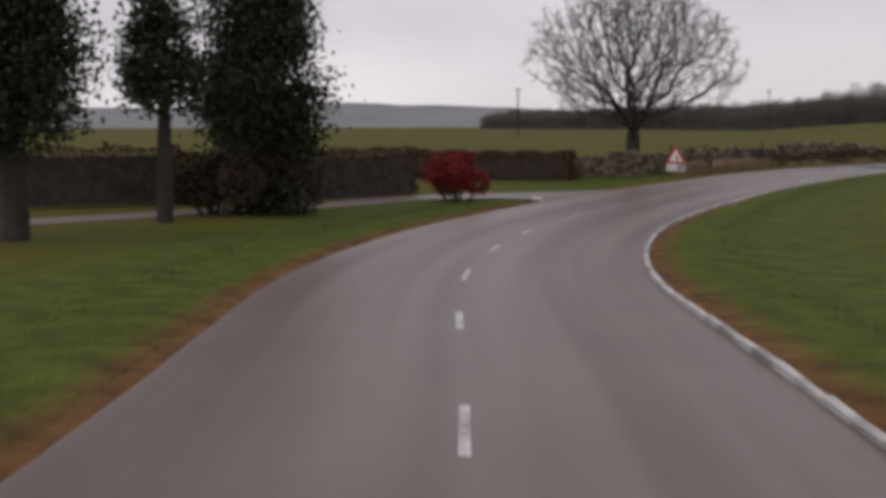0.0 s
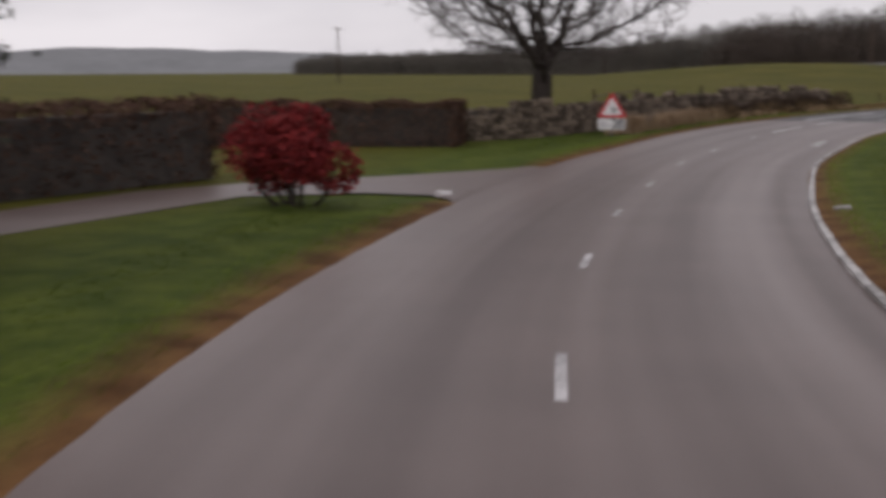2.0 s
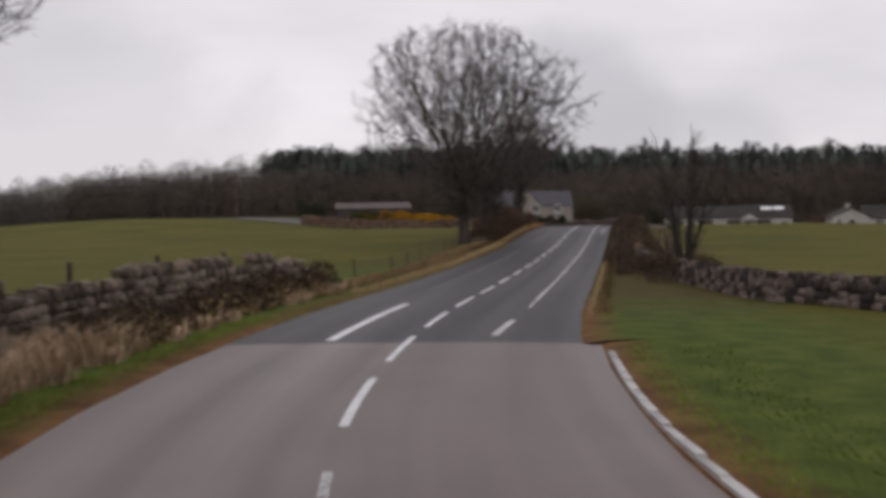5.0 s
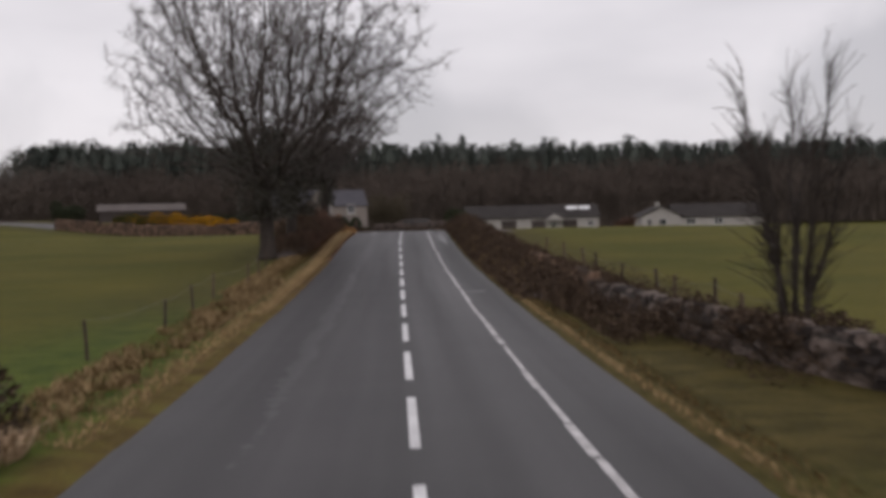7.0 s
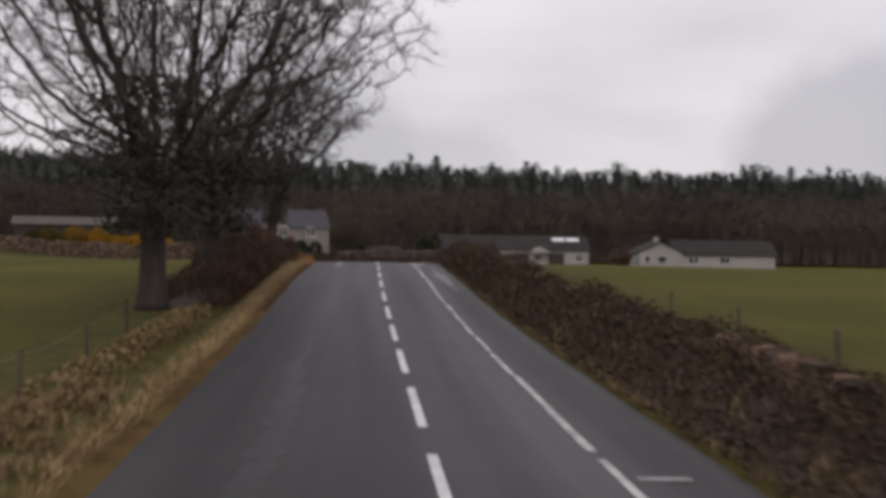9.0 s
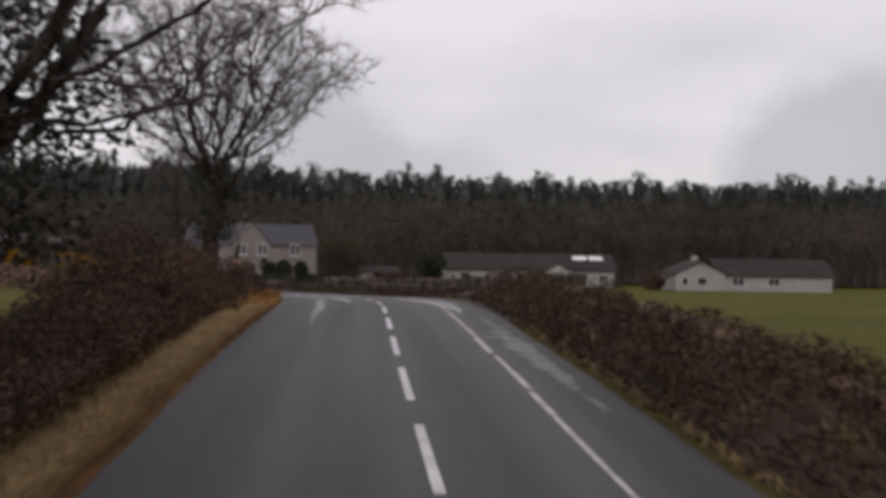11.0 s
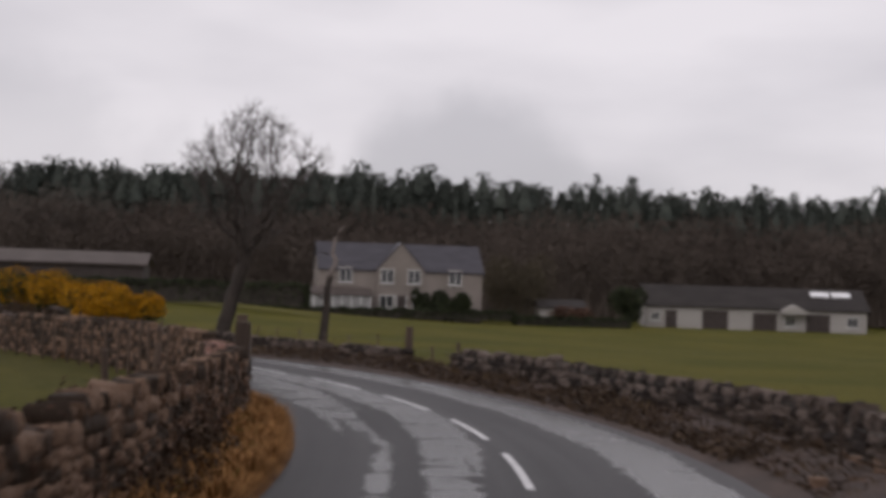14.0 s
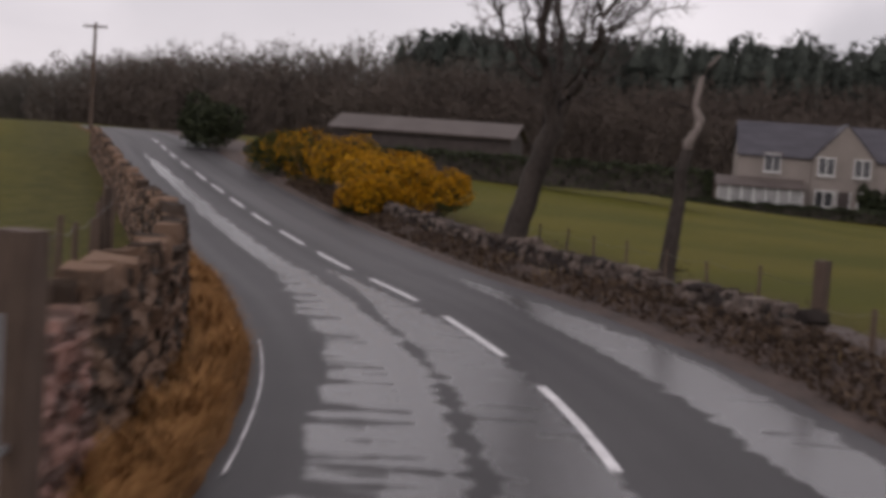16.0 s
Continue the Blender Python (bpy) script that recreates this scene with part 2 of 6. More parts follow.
def road_material(name, dark, light, rough, spec, streaks):
    """Wet asphalt with wheel tracks along it; streaks of standing water are (middle across, half width, from, to, share, breaks from 0 to 1)."""
    m = bpy.data.materials.new(name)
    m.use_nodes = True
    n, l = m.node_tree.nodes, m.node_tree.links
    b = n["Principled BSDF"]
    co = n.new("ShaderNodeTexCoord")

    def noise_tex(sc, det=4.0, stretch=None):
        tex = n.new("ShaderNodeTexNoise")
        tex.inputs["Scale"].default_value, tex.inputs["Detail"].default_value = sc, det
        if stretch:
            mp = n.new("ShaderNodeMapping")
            mp.inputs["Scale"].default_value = stretch
            l.new(co.outputs["UV"], mp.inputs["Vector"])
            l.new(mp.outputs["Vector"], tex.inputs["Vector"])
        else:
            l.new(co.outputs["Object"], tex.inputs["Vector"])
        return tex.outputs["Fac"]

    def mn(op, a, c=None, e=None, clamp=False):
        k = n.new("ShaderNodeMath")
        k.operation, k.use_clamp = op, clamp
        for i, v in enumerate((a, c, e)):
            if v is None:
                continue
            if isinstance(v, (int, float)):
                k.inputs[i].default_value = v
            else:
                l.new(v, k.inputs[i])
        return k.outputs[0]

    grain, blotch = noise_tex(55.0, 2.0), noise_tex(0.5)
    tracks = noise_tex(1.0, 2.5, (0.95, 0.02, 1))
    ripple, wander = noise_tex(1.0, 5.0, (0.6, 2.5, 1)), noise_tex(1.0, 3.0, (0.02, 0.3, 1))
    rain = noise_tex(9.0, 2.0)
    tone = mn("MULTIPLY_ADD", tracks, 0.9, -0.27)
    tone = mn("ADD", tone, mn("MULTIPLY_ADD", blotch, 0.35, -0.175))
    tone = mn("ADD", tone, mn("MULTIPLY_ADD", grain, 0.3, 0.15))
    ramp = n.new("ShaderNodeValToRGB")
    e = ramp.color_ramp.elements
    e[0].position, e[0].color = 0.30, (*dark, 1)
    e[1].position, e[1].color = 0.66, (*light, 1)
    l.new(tone, ramp.inputs["Fac"])
    sep = n.new("ShaderNodeSeparateXYZ")
    l.new(co.outputs["UV"], sep.inputs[0])
    far = sep.outputs[1]
    across = mn("ADD", sep.outputs[0], mn("MULTIPLY_ADD", wander, 0.5, -0.25))
    mask = None
    for centre, half, s0, s1, share, breaks in streaks:
        gate = mn("MULTIPLY", mn("MULTIPLY", mn("SUBTRACT", far, s0), 0.1, clamp=True), mn("MULTIPLY", mn("SUBTRACT", s1, far), 0.1, clamp=True))
        d = mn("ABSOLUTE", mn("SUBTRACT", across, centre))
        w = mn("SUBTRACT", mn("MULTIPLY", gate, half), d)
        w = mn("ADD", w, mn("MULTIPLY_ADD", ripple, 0.7, -0.35))
        w = mn("MULTIPLY", mn("MULTIPLY", w, 14.0, clamp=True), share)
        w = mn("MULTIPLY", w, mn("MULTIPLY", mn("SUBTRACT", ripple, 0.15 + 0.35 * breaks), 16.0, clamp=True))
        w = mn("MULTIPLY", w, mn("GREATER_THAN", gate, 0.02))
        w = mn("MULTIPLY", w, mn("LESS_THAN", d, half * 1.25))
        mask = w if mask is None else mn("MAXIMUM", mask, w)
    if mask is None:
        mask = mn("MULTIPLY", blotch, 0.0)
    darker = n.new("ShaderNodeMix")
    darker.data_type = "RGBA"
    l.new(mask, darker.inputs["Factor"])
    l.new(ramp.outputs["Color"], darker.inputs["A"])
    darker.inputs["B"].default_value = tuple(0.8 * c for c in dark) + (1,)
    l.new(darker.outputs["Result"], b.inputs["Base Color"])
    dry = mn("MULTIPLY_ADD", tracks, -0.25, rough + 0.12)
    l.new(mn("MULTIPLY_ADD", mask, mn("SUBTRACT", 0.25, dry), dry), b.inputs["Roughness"])
    l.new(mn("MULTIPLY_ADD", mask, 1.0 - spec, spec), b.inputs["Specular IOR Level"])
    bp = n.new("ShaderNodeBump")
    bp.inputs["Distance"].default_value = 0.006
    l.new(mn("MULTIPLY_ADD", mask, -0.3, 0.35), bp.inputs["Strength"])
    l.new(grain, bp.inputs["Height"])
    drops = n.new("ShaderNodeBump")
    drops.inputs["Distance"].default_value = 0.02
    l.new(mn("MULTIPLY", mask, 0.35), drops.inputs["Strength"])
    l.new(rain, drops.inputs["Height"])
    l.new(bp.outputs["Normal"], drops.inputs["Normal"])
    l.new(drops.outputs["Normal"], b.inputs["Normal"])
    return m


ROAD_BROWN = road_material("brown_chip_asphalt", (0.078, 0.053, 0.046), (0.138, 0.100, 0.089), 0.44, 0.38, [])
ROAD_GREY = road_material("wet_dark_asphalt", (0.021, 0.0197, 0.0206), (0.044, 0.0413, 0.043), 0.55, 0.26,
                          [(-1.85, 0.2, 128, 172, 0.2, 0.2), (-1.95, 0.17, 200, 236, 1.0, 0.6), (-1.0, 0.36, 212, 238, 0.95, 0.6),
                           (-1.75, 0.55, 235, 262, 1.0, 0.72), (-1.52, 0.33, 236, 305, 1.0, 0.35), (-0.58, 0.54, 224, 260, 0.95, 0.5),
                           (2.15, 0.62, 206, 260, 1.0, 0.45), (-2.5, 0.42, 230, 241, 1.0, 0.6), (-2.1, 0.6, 230, 252, 1.0, 0.85), (2.6, 0.3, 186, 206, 0.5, 0.7)])


def ground_material():
    """Mud by the road, rough grass on the verge, pasture in the fields."""
    m = bpy.data.materials.new("grass_ground")
    m.use_nodes = True
    n, l = m.node_tree.nodes, m.node_tree.links
    b = n["Principled BSDF"]
    co = n.new("ShaderNodeTexCoord")
    attr = n.new("ShaderNodeAttribute")
    attr.attribute_name = "off_road"
    attr2 = n.new("ShaderNodeAttribute")
    attr2.attribute_name = "lush"

    def noise_tex(sc, det=5.0):
        tex = n.new("ShaderNodeTexNoise")
        tex.inputs["Scale"].default_value, tex.inputs["Detail"].default_value = sc, det
        l.new(co.outputs["Object"], tex.inputs["Vector"])
        return tex.outputs["Fac"]

    def ramp_of(fac, a, c, p0=0.35, p1=0.65):
        r = n.new("ShaderNodeValToRGB")
        e = r.color_ramp.elements
        e[0].position, e[0].color = p0, (*a, 1)
        e[1].position, e[1].color = p1, (*c, 1)
        l.new(fac, r.inputs["Fac"])
        return r.outputs["Color"]

    def mix(fac, a, c):
        k = n.new("ShaderNodeMix")
        k.data_type = "RGBA"
        l.new(fac, k.inputs["Factor"])
        l.new(a, k.inputs["A"])
        l.new(c, k.inputs["B"])
        return k.outputs["Result"]

    def ramp_val(src, lo, hi, wob, amount):
        a = n.new("ShaderNodeMath")
        a.operation = "MULTIPLY_ADD"
        a.inputs[1].default_value, a.inputs[2].default_value = amount, -amount / 2
        l.new(wob, a.inputs[0])
        s = n.new("ShaderNodeMath")
        l.new(src, s.inputs[0])
        l.new(a.outputs[0], s.inputs[1])
        r = n.new("ShaderNodeMapRange")
        r.inputs["From Min"].default_value, r.inputs["From Max"].default_value = lo, hi
        l.new(s.outputs[0], r.inputs["Value"])
        return r.outputs["Result"]

    n1, n2, n3 = noise_tex(0.12), noise_tex(1.4), noise_tex(18.0, 3.0)
    pasture = ramp_of(n1, (0.068, 0.069, 0.009), (0.102, 0.090, 0.015))
    lush = ramp_of(n2, (0.042, 0.064, 0.008), (0.081, 0.103, 0.015))
    dull = ramp_of(n2, (0.046, 0.038, 0.009), (0.082, 0.064, 0.018))
    mud = ramp_of(n2, (0.080, 0.038, 0.014), (0.180, 0.092, 0.036))
    verge = mix(attr2.outputs["Fac"], dull, lush)
    grass = mix(ramp_val(attr.outputs["Fac"], 3.5, 7.0, n1, 2.0), verge, pasture)
    fine = ramp_of(n3, (0.55, 0.55, 0.55), (1.25, 1.25, 1.25))
    col = mix(ramp_val(attr.outputs["Fac"], 0.15, 0.85, n2, 0.8), mud, grass)
    mul = n.new("ShaderNodeMix")
    mul.data_type, mul.blend_type = "RGBA", "MULTIPLY"
    mul.inputs["Factor"].default_value = 0.55
    l.new(col, mul.inputs["A"])
    l.new(fine, mul.inputs["B"])
    l.new(mul.outputs["Result"], b.inputs["Base Color"])
    b.inputs["Roughness"].default_value = 0.9
    b.inputs["Specular IOR Level"].default_value = 0.1
    bp = n.new("ShaderNodeBump")
    bp.inputs["Strength"].default_value, bp.inputs["Distance"].default_value = 0.6, 0.06
    l.new(n3, bp.inputs["Height"])
    l.new(bp.outputs["Normal"], b.inputs["Normal"])
    return m


GROUND = ground_material()


# ---- mesh helpers ----
class Geo:
    """Points and faces that become one mesh."""

    def __init__(self):
        self.v, self.f = [], []

    def add(self, v, f):
        o = len(self.v)
        self.v.extend(v)
        self.f.extend([tuple(i + o for i in q) for q in f])
        return self

    def box(self, x0, y0, z0, x1, y1, z1, bevel=0.0):
        if bevel <= 0:
            v = [(x, y, z) for z in (z0, z1) for y in (y0, y1) for x in (x0, x1)]
            return self.add(v, [(0, 2, 3, 1), (4, 5, 7, 6), (0, 1, 5, 4), (2, 6, 7, 3), (0, 4, 6, 2), (1, 3, 7, 5)])
        c = bevel
        ring = [(x0 + c, y0), (x1 - c, y0), (x1, y0 + c), (x1, y1 - c), (x1 - c, y1), (x0 + c, y1), (x0, y1 - c), (x0, y0 + c)]
        return self.prism(ring, z0, z1)

    def prism(self, ring, z0, z1):
        k = len(ring)
        v = [(x, y, z0) for x, y in ring] + [(x, y, z1) for x, y in ring]
        f = [tuple(range(k - 1, -1, -1)), tuple(range(k, 2 * k))]
        f += [(i, (i + 1) % k, k + (i + 1) % k, k + i) for i in range(k)]
        return self.add(v, f)

    def slab(self, ring, axis_y0, axis_y1):
        """A ring in x and z, drawn out along y."""
        k = len(ring)
        v = [(x, axis_y0, z) for x, z in ring] + [(x, axis_y1, z) for x, z in ring]
        f = [tuple(range(k)), tuple(range(2 * k - 1, k - 1, -1))]
        f += [(i, k + i, k + (i + 1) % k, (i + 1) % k) for i in range(k)]
        return self.add(v, f)

    def tube(self, pts, radii, sides=6, cap=True):
        pts = [np.asarray(p, float) for p in pts]
        o = len(self.v)
        for i, (p, r) in enumerate(zip(pts, radii)):
            a, c = pts[max(i - 1, 0)], pts[min(i + 1, len(pts) - 1)]
            d = (c - a) / (np.linalg.norm(c - a) + 1e-9)
            h = np.array([0, 0, 1.0]) if abs(d[2]) < 0.9 else np.array([1.0, 0, 0])
            u = np.cross(d, h)
            u /= np.linalg.norm(u)
            w = np.cross(d, u)
            for k in range(sides):
                t = 2 * math.pi * k / sides
                self.v.append(tuple(p + r * (math.cos(t) * u + math.sin(t) * w)))
        for i in range(len(pts) - 1):
            for k in range(sides):
                a, c = o + i * sides + k, o + i * sides + (k + 1) % sides
                self.f.append((a, c, c + sides, a + sides))
        if cap:
            self.f.append(tuple(o + (len(pts) - 1) * sides + k for k in range(sides)))
            self.f.append(tuple(o + sides - 1 - k for k in range(sides)))
        return self


def obj(name, geo, mat, smooth=False):
    me = bpy.data.meshes.new(name)
    me.from_pydata([tuple(map(float, p)) for p in geo.v], [], geo.f)
    me.materials.append(mat)
    if smooth:
        me.polygons.foreach_set("use_smooth", [True] * len(me.polygons))
    me.update()
    return new(name, me)


def part(name, geo, mat, parent, label="", smooth=False):
    ob = obj(name, geo, mat, smooth)
    ob.parent = parent
    if label:
        ob["label"] = label
    return ob


def thing(name, x, y, z, turn=0.0, **tags):
    ob = new(name)
    ob.matrix_basis = pose(x, y, z, 0, 0, turn)
    ob.empty_display_size = 0.2
    return tagged(ob, **tags)


def fast_mesh(name, verts, tris, mat):
    """One mesh from arrays of points and triangles."""
    me = bpy.data.meshes.new(name)
    verts, tris = np.asarray(verts, np.float32), np.asarray(tris, np.int32)
    me.vertices.add(len(verts))
    me.vertices.foreach_set("co", verts.ravel())
    me.loops.add(tris.size)
    me.loops.foreach_set("vertex_index", tris.ravel())
    me.polygons.add(len(tris))
    me.polygons.foreach_set("loop_start", np.arange(0, tris.size, tris.shape[1], dtype=np.int32))
    me.materials.append(mat)
    me.update(calc_edges=True)
    return new(name, me)


# ---- the road's line ----
KNOTS = np.array([
    (76, -112, 0.7), (60, -95, 0.55), (44, -78.5, 0.38), (29, -63.3, 0.1), (20.4, -54.4, -0.08), (14, -45.3, -0.22), (9.0, -35.5, -0.3),
    (6.1, -28.5, -0.33), (3.95, -22.5, -0.3), (2.65, -17.3, -0.24), (1.3, -10.5, -0.13), (0.6, -3.8, -0.05), (0.22, 5, 0.0),
    (0.12, 20, -0.03), (0.1, 40, 0.1), (0.1, 60, 0.45), (0.12, 76, 0.98), (0.22, 88, 1.28), (0.25, 95, 1.36), (0.1, 101, 1.3),
    (-0.74, 112.2, 1.1), (-2.56, 120, 0.92), (-5.8, 127.3, 0.83), (-10.2, 134, 0.74), (-16.4, 141.7, 0.57), (-24.2, 151, 0.66),
    (-32, 160.2, 1.0), (-42.5, 172, 1.75), (-53, 184, 2.5), (-68, 200, 3.0)])


def spline(knots, step=1.0):
    """A smooth line through the knots, with points about one step apart."""
    k = np.vstack([2 * knots[0] - knots[1], knots, 2 * knots[-1] - knots[-2]])
    out = []
    for i in range(1, len(k) - 2):
        p0, p1, p2, p3 = k[i - 1:i + 3]
        d = np.sqrt(np.maximum([np.linalg.norm(p1 - p0), np.linalg.norm(p2 - p1), np.linalg.norm(p3 - p2)], 1e-6))
        t0, t1 = 0.0, d[0]
        t2, t3 = d[0] + d[1], d.sum()
        m = max(2, int(round(np.linalg.norm(p2 - p1) / step)))
        for j in range(m):
            t = t1 + (t2 - t1) * j / m
            a1 = (t1 - t) / (t1 - t0) * p0 + (t - t0) / (t1 - t0) * p1
            a2 = (t2 - t) / (t2 - t1) * p1 + (t - t1) / (t2 - t1) * p2
            a3 = (t3 - t) / (t3 - t2) * p2 + (t - t2) / (t3 - t2) * p3
            b1 = (t2 - t) / (t2 - t0) * a1 + (t - t0) / (t2 - t0) * a2
            b2 = (t3 - t) / (t3 - t1) * a2 + (t - t1) / (t3 - t1) * a3
            out.append((t2 - t) / (t2 - t1) * b1 + (t - t1) / (t2 - t1) * b2)
    out.append(knots[-1])
    return np.array(out)


LINE = spline(KNOTS)
TAN = np.gradient(LINE[:, :2], axis=0)
TAN /= np.linalg.norm(TAN, axis=1)[:, None]
RIGHT = np.stack([TAN[:, 1], -TAN[:, 0]], 1)
ARC = np.concatenate([[0], np.cumsum(np.linalg.norm(np.diff(LINE[:, :2], axis=0), axis=1))])
ARC = ARC - ARC[np.argmin(np.hypot(LINE[:, 0] - 60, LINE[:, 1] + 95))]
SEAM = ARC[np.argmin(np.abs(LINE[:, 1] + 1.1))]


def on_road(s, across, up=0.0):
    """The place s metres along the road and so far to the right of its middle."""
    x, y, z = (np.interp(s, ARC, LINE[:, i]) for i in range(3))
    rx, ry = (np.interp(s, ARC, RIGHT[:, i]) for i in range(2))
    return np.array([x + rx * across, y + ry * across, z + up])


def heading(s):
    tx, ty = (np.interp(s, ARC, TAN[:, i]) for i in range(2))
    return math.degrees(math.atan2(-tx, ty))


def along_y(y):
    return float(np.interp(y, LINE[:, 1], ARC))


def offsets(x, y):
    """Signed distance across, and the road's height, for arrays of places."""
    x, y = np.atleast_1d(x).astype(float), np.atleast_1d(y).astype(float)
    lat, zz, ss = np.empty_like(x), np.empty_like(x), np.empty_like(x)
    for a in range(0, len(x), 2000):
        dx = x[a:a + 2000, None] - LINE[None, :, 0]
        dy = y[a:a + 2000, None] - LINE[None, :, 1]
        j = np.argmin(dx * dx + dy * dy, 1)
        r = np.arange(len(j))
        lat[a:a + 2000] = np.sign(dx[r, j] * RIGHT[j, 0] + dy[r, j] * RIGHT[j, 1]) * np.hypot(dx[r, j], dy[r, j])
        zz[a:a + 2000], ss[a:a + 2000] = LINE[j, 2], ARC[j]
    return lat, zz, ss


def smooth01(t):
    t = np.clip(t, 0, 1)
    return t * t * (3 - 2 * t)


def ground_z(x, y):
    lat, zr, s = offsets(x, y)
    d = np.abs(lat)
    x, y = np.atleast_1d(x), np.atleast_1d(y)
    w = smooth01((70 - d) / 55)
    z = zr * w + 0.15 * (1 - w)
    z = z + 0.05 * np.sin(x * 0.31 + 1.3) * np.cos(y * 0.27) * smooth01((d - 6) / 8)
    z = z - 1.0 * smooth01((y - 140) / 50) * smooth01((lat - 10) / 35)
    far = np.hypot(x, y - 60)
    z = z - 6.0 * smooth01((far - 500) / 1500)
    return z, lat, s


def gz(x, y):
    return float(ground_z(np.array([x]), np.array([y]))[0][0])


# ---- ground, verges, road ----
def build_ground():
    def axis(lo, hi, fine_lo, fine_hi, step):
        mid = np.arange(fine_lo, fine_hi + 0.01, step)
        out = [fine_hi]
        while out[-1] < hi:
            out.append(out[-1] + max(step, (out[-1] - fine_hi) * 0.22))
        neg = [fine_lo]
        while neg[-1] > lo:
            neg.append(neg[-1] - max(step, (fine_lo - neg[-1]) * 0.22))
        return np.concatenate([neg[:0:-1], mid, out[1:]])

    xs, ys = axis(-2500, 2500, -64, 80, 1.25), axis(-1500, 2600, -115, 205, 1.25)
    X, Y = np.meshgrid(xs, ys)
    z, lat, s = ground_z(X.ravel(), Y.ravel())
    d = np.abs(lat)
    z = z - 0.30 * smooth01((8.0 - d) / 2.2)
    nx, ny = len(xs), len(ys)
    i = (np.arange(ny - 1)[:, None] * nx + np.arange(nx - 1)[None]).ravel()
    ob = fast_mesh("ground", np.stack([X.ravel(), Y.ravel(), z], 1), np.stack([i, i + 1, i + nx + 1, i + nx], 1), GROUND)
    mark(ob, d - 3.3, lush_at(s, lat))
    ob.data.polygons.foreach_set("use_smooth", [True] * len(ob.data.polygons))
    return tagged(ob, "wet olive-green pasture reaching the horizon", "field", kind="structure")


def mark(ob, off, lush):
    for key, val in (("off_road", off), ("lush", lush)):
        ob.data.attributes.new(key, "FLOAT", "POINT").data.foreach_set("value", np.asarray(val, np.float32))


def lush_at(s, lat):
    return np.where(lat > 0, np.clip((128 - s) / 10, 0.0, 1.0), np.where(s < 140, 1.0, np.clip((160 - s) / 20, 0.25, 1.0)))


def strip(name, s0, s1, lats, ups, mat, step=1.0, ragged=0.0, taper=0.0, dip=None):
    """A band along the road with the given profile across."""
    ss = np.linspace(s0, s1, max(2, int(round((s1 - s0) / step)) + 1))
    V, UV = [], []
    for k, (a, u) in enumerate(zip(lats, ups)):
        wob = ragged * np.array([noise.noise((s * 0.33, k * 3.1 + lats[0], 0.7)) + 0.6 * noise.noise((s * 1.1, k * 5.0, 2.0)) for s in ss]) if 0 < k else 0
        p = np.array([on_road(s, 0) for s in ss])
        rx = np.array([np.interp(ss, ARC, RIGHT[:, j]) for j in range(2)]).T
        aa = a + wob
        p[:, :2] += rx * np.reshape(aa, (-1, 1) if np.ndim(aa) else (1, 1))
        lift = u * np.ones(len(ss))
        if taper:
            lift = -0.12 + (lift + 0.12) * smooth01(np.minimum(ss - s0, s1 - ss) / taper)
        if dip:
            w = smooth01((ss - dip[0]) / 1.5) * smooth01((dip[1] - ss) / 1.5)
            lift = lift * (1 - w) - 0.035 * w
        p[:, 2] += lift
        V.append(p)
        UV.append(np.stack([np.broadcast_to(aa, ss.shape), ss], 1))
    V, UV = np.stack(V, 1), np.stack(UV, 1)
    n, m = len(ss), len(lats)
    i = (np.arange(n - 1)[:, None] * m + np.arange(m - 1)[None]).ravel()
    q = np.stack([i, i + 1, i + m + 1, i + m], 1)
    if lats[0] > lats[-1]:
        q = q[:, ::-1]
    ob = fast_mesh(name, V.reshape(-1, 3), q, mat)
    lay = ob.data.uv_layers.new(name="UVMap")
    lay.data.foreach_set("uv", UV.reshape(-1, 2)[q.ravel()].astype(np.float32).ravel())
    ob.data.polygons.foreach_set("use_smooth", [True] * len(q))
    return ob, V.reshape(-1, 3), UV.reshape(-1, 2)


build_ground()
END = float(ARC[-1]) - 1
road_lats, road_ups = (-3.75, -3.2, -1.8, -0.6, 0.6, 1.8, 2.9, 3.5), (-0.035, -0.005, 0.012, 0.02, 0.02, 0.012, -0.005, -0.035)
for nm, a, c, mt, lb, edge in (("road", -18, SEAM, ROAD_BROWN, "worn brown chip-surfaced country road, wet", 3.75),
                         ("road", SEAM, END, ROAD_GREY, "dark wet asphalt country road with standing water", 3.5)):
    ob, _, _ = strip(nm, a, c, (*road_lats[:-1], edge), road_ups, mt)
    tagged(ob, lb, "road", kind="structure")

VERGES = []
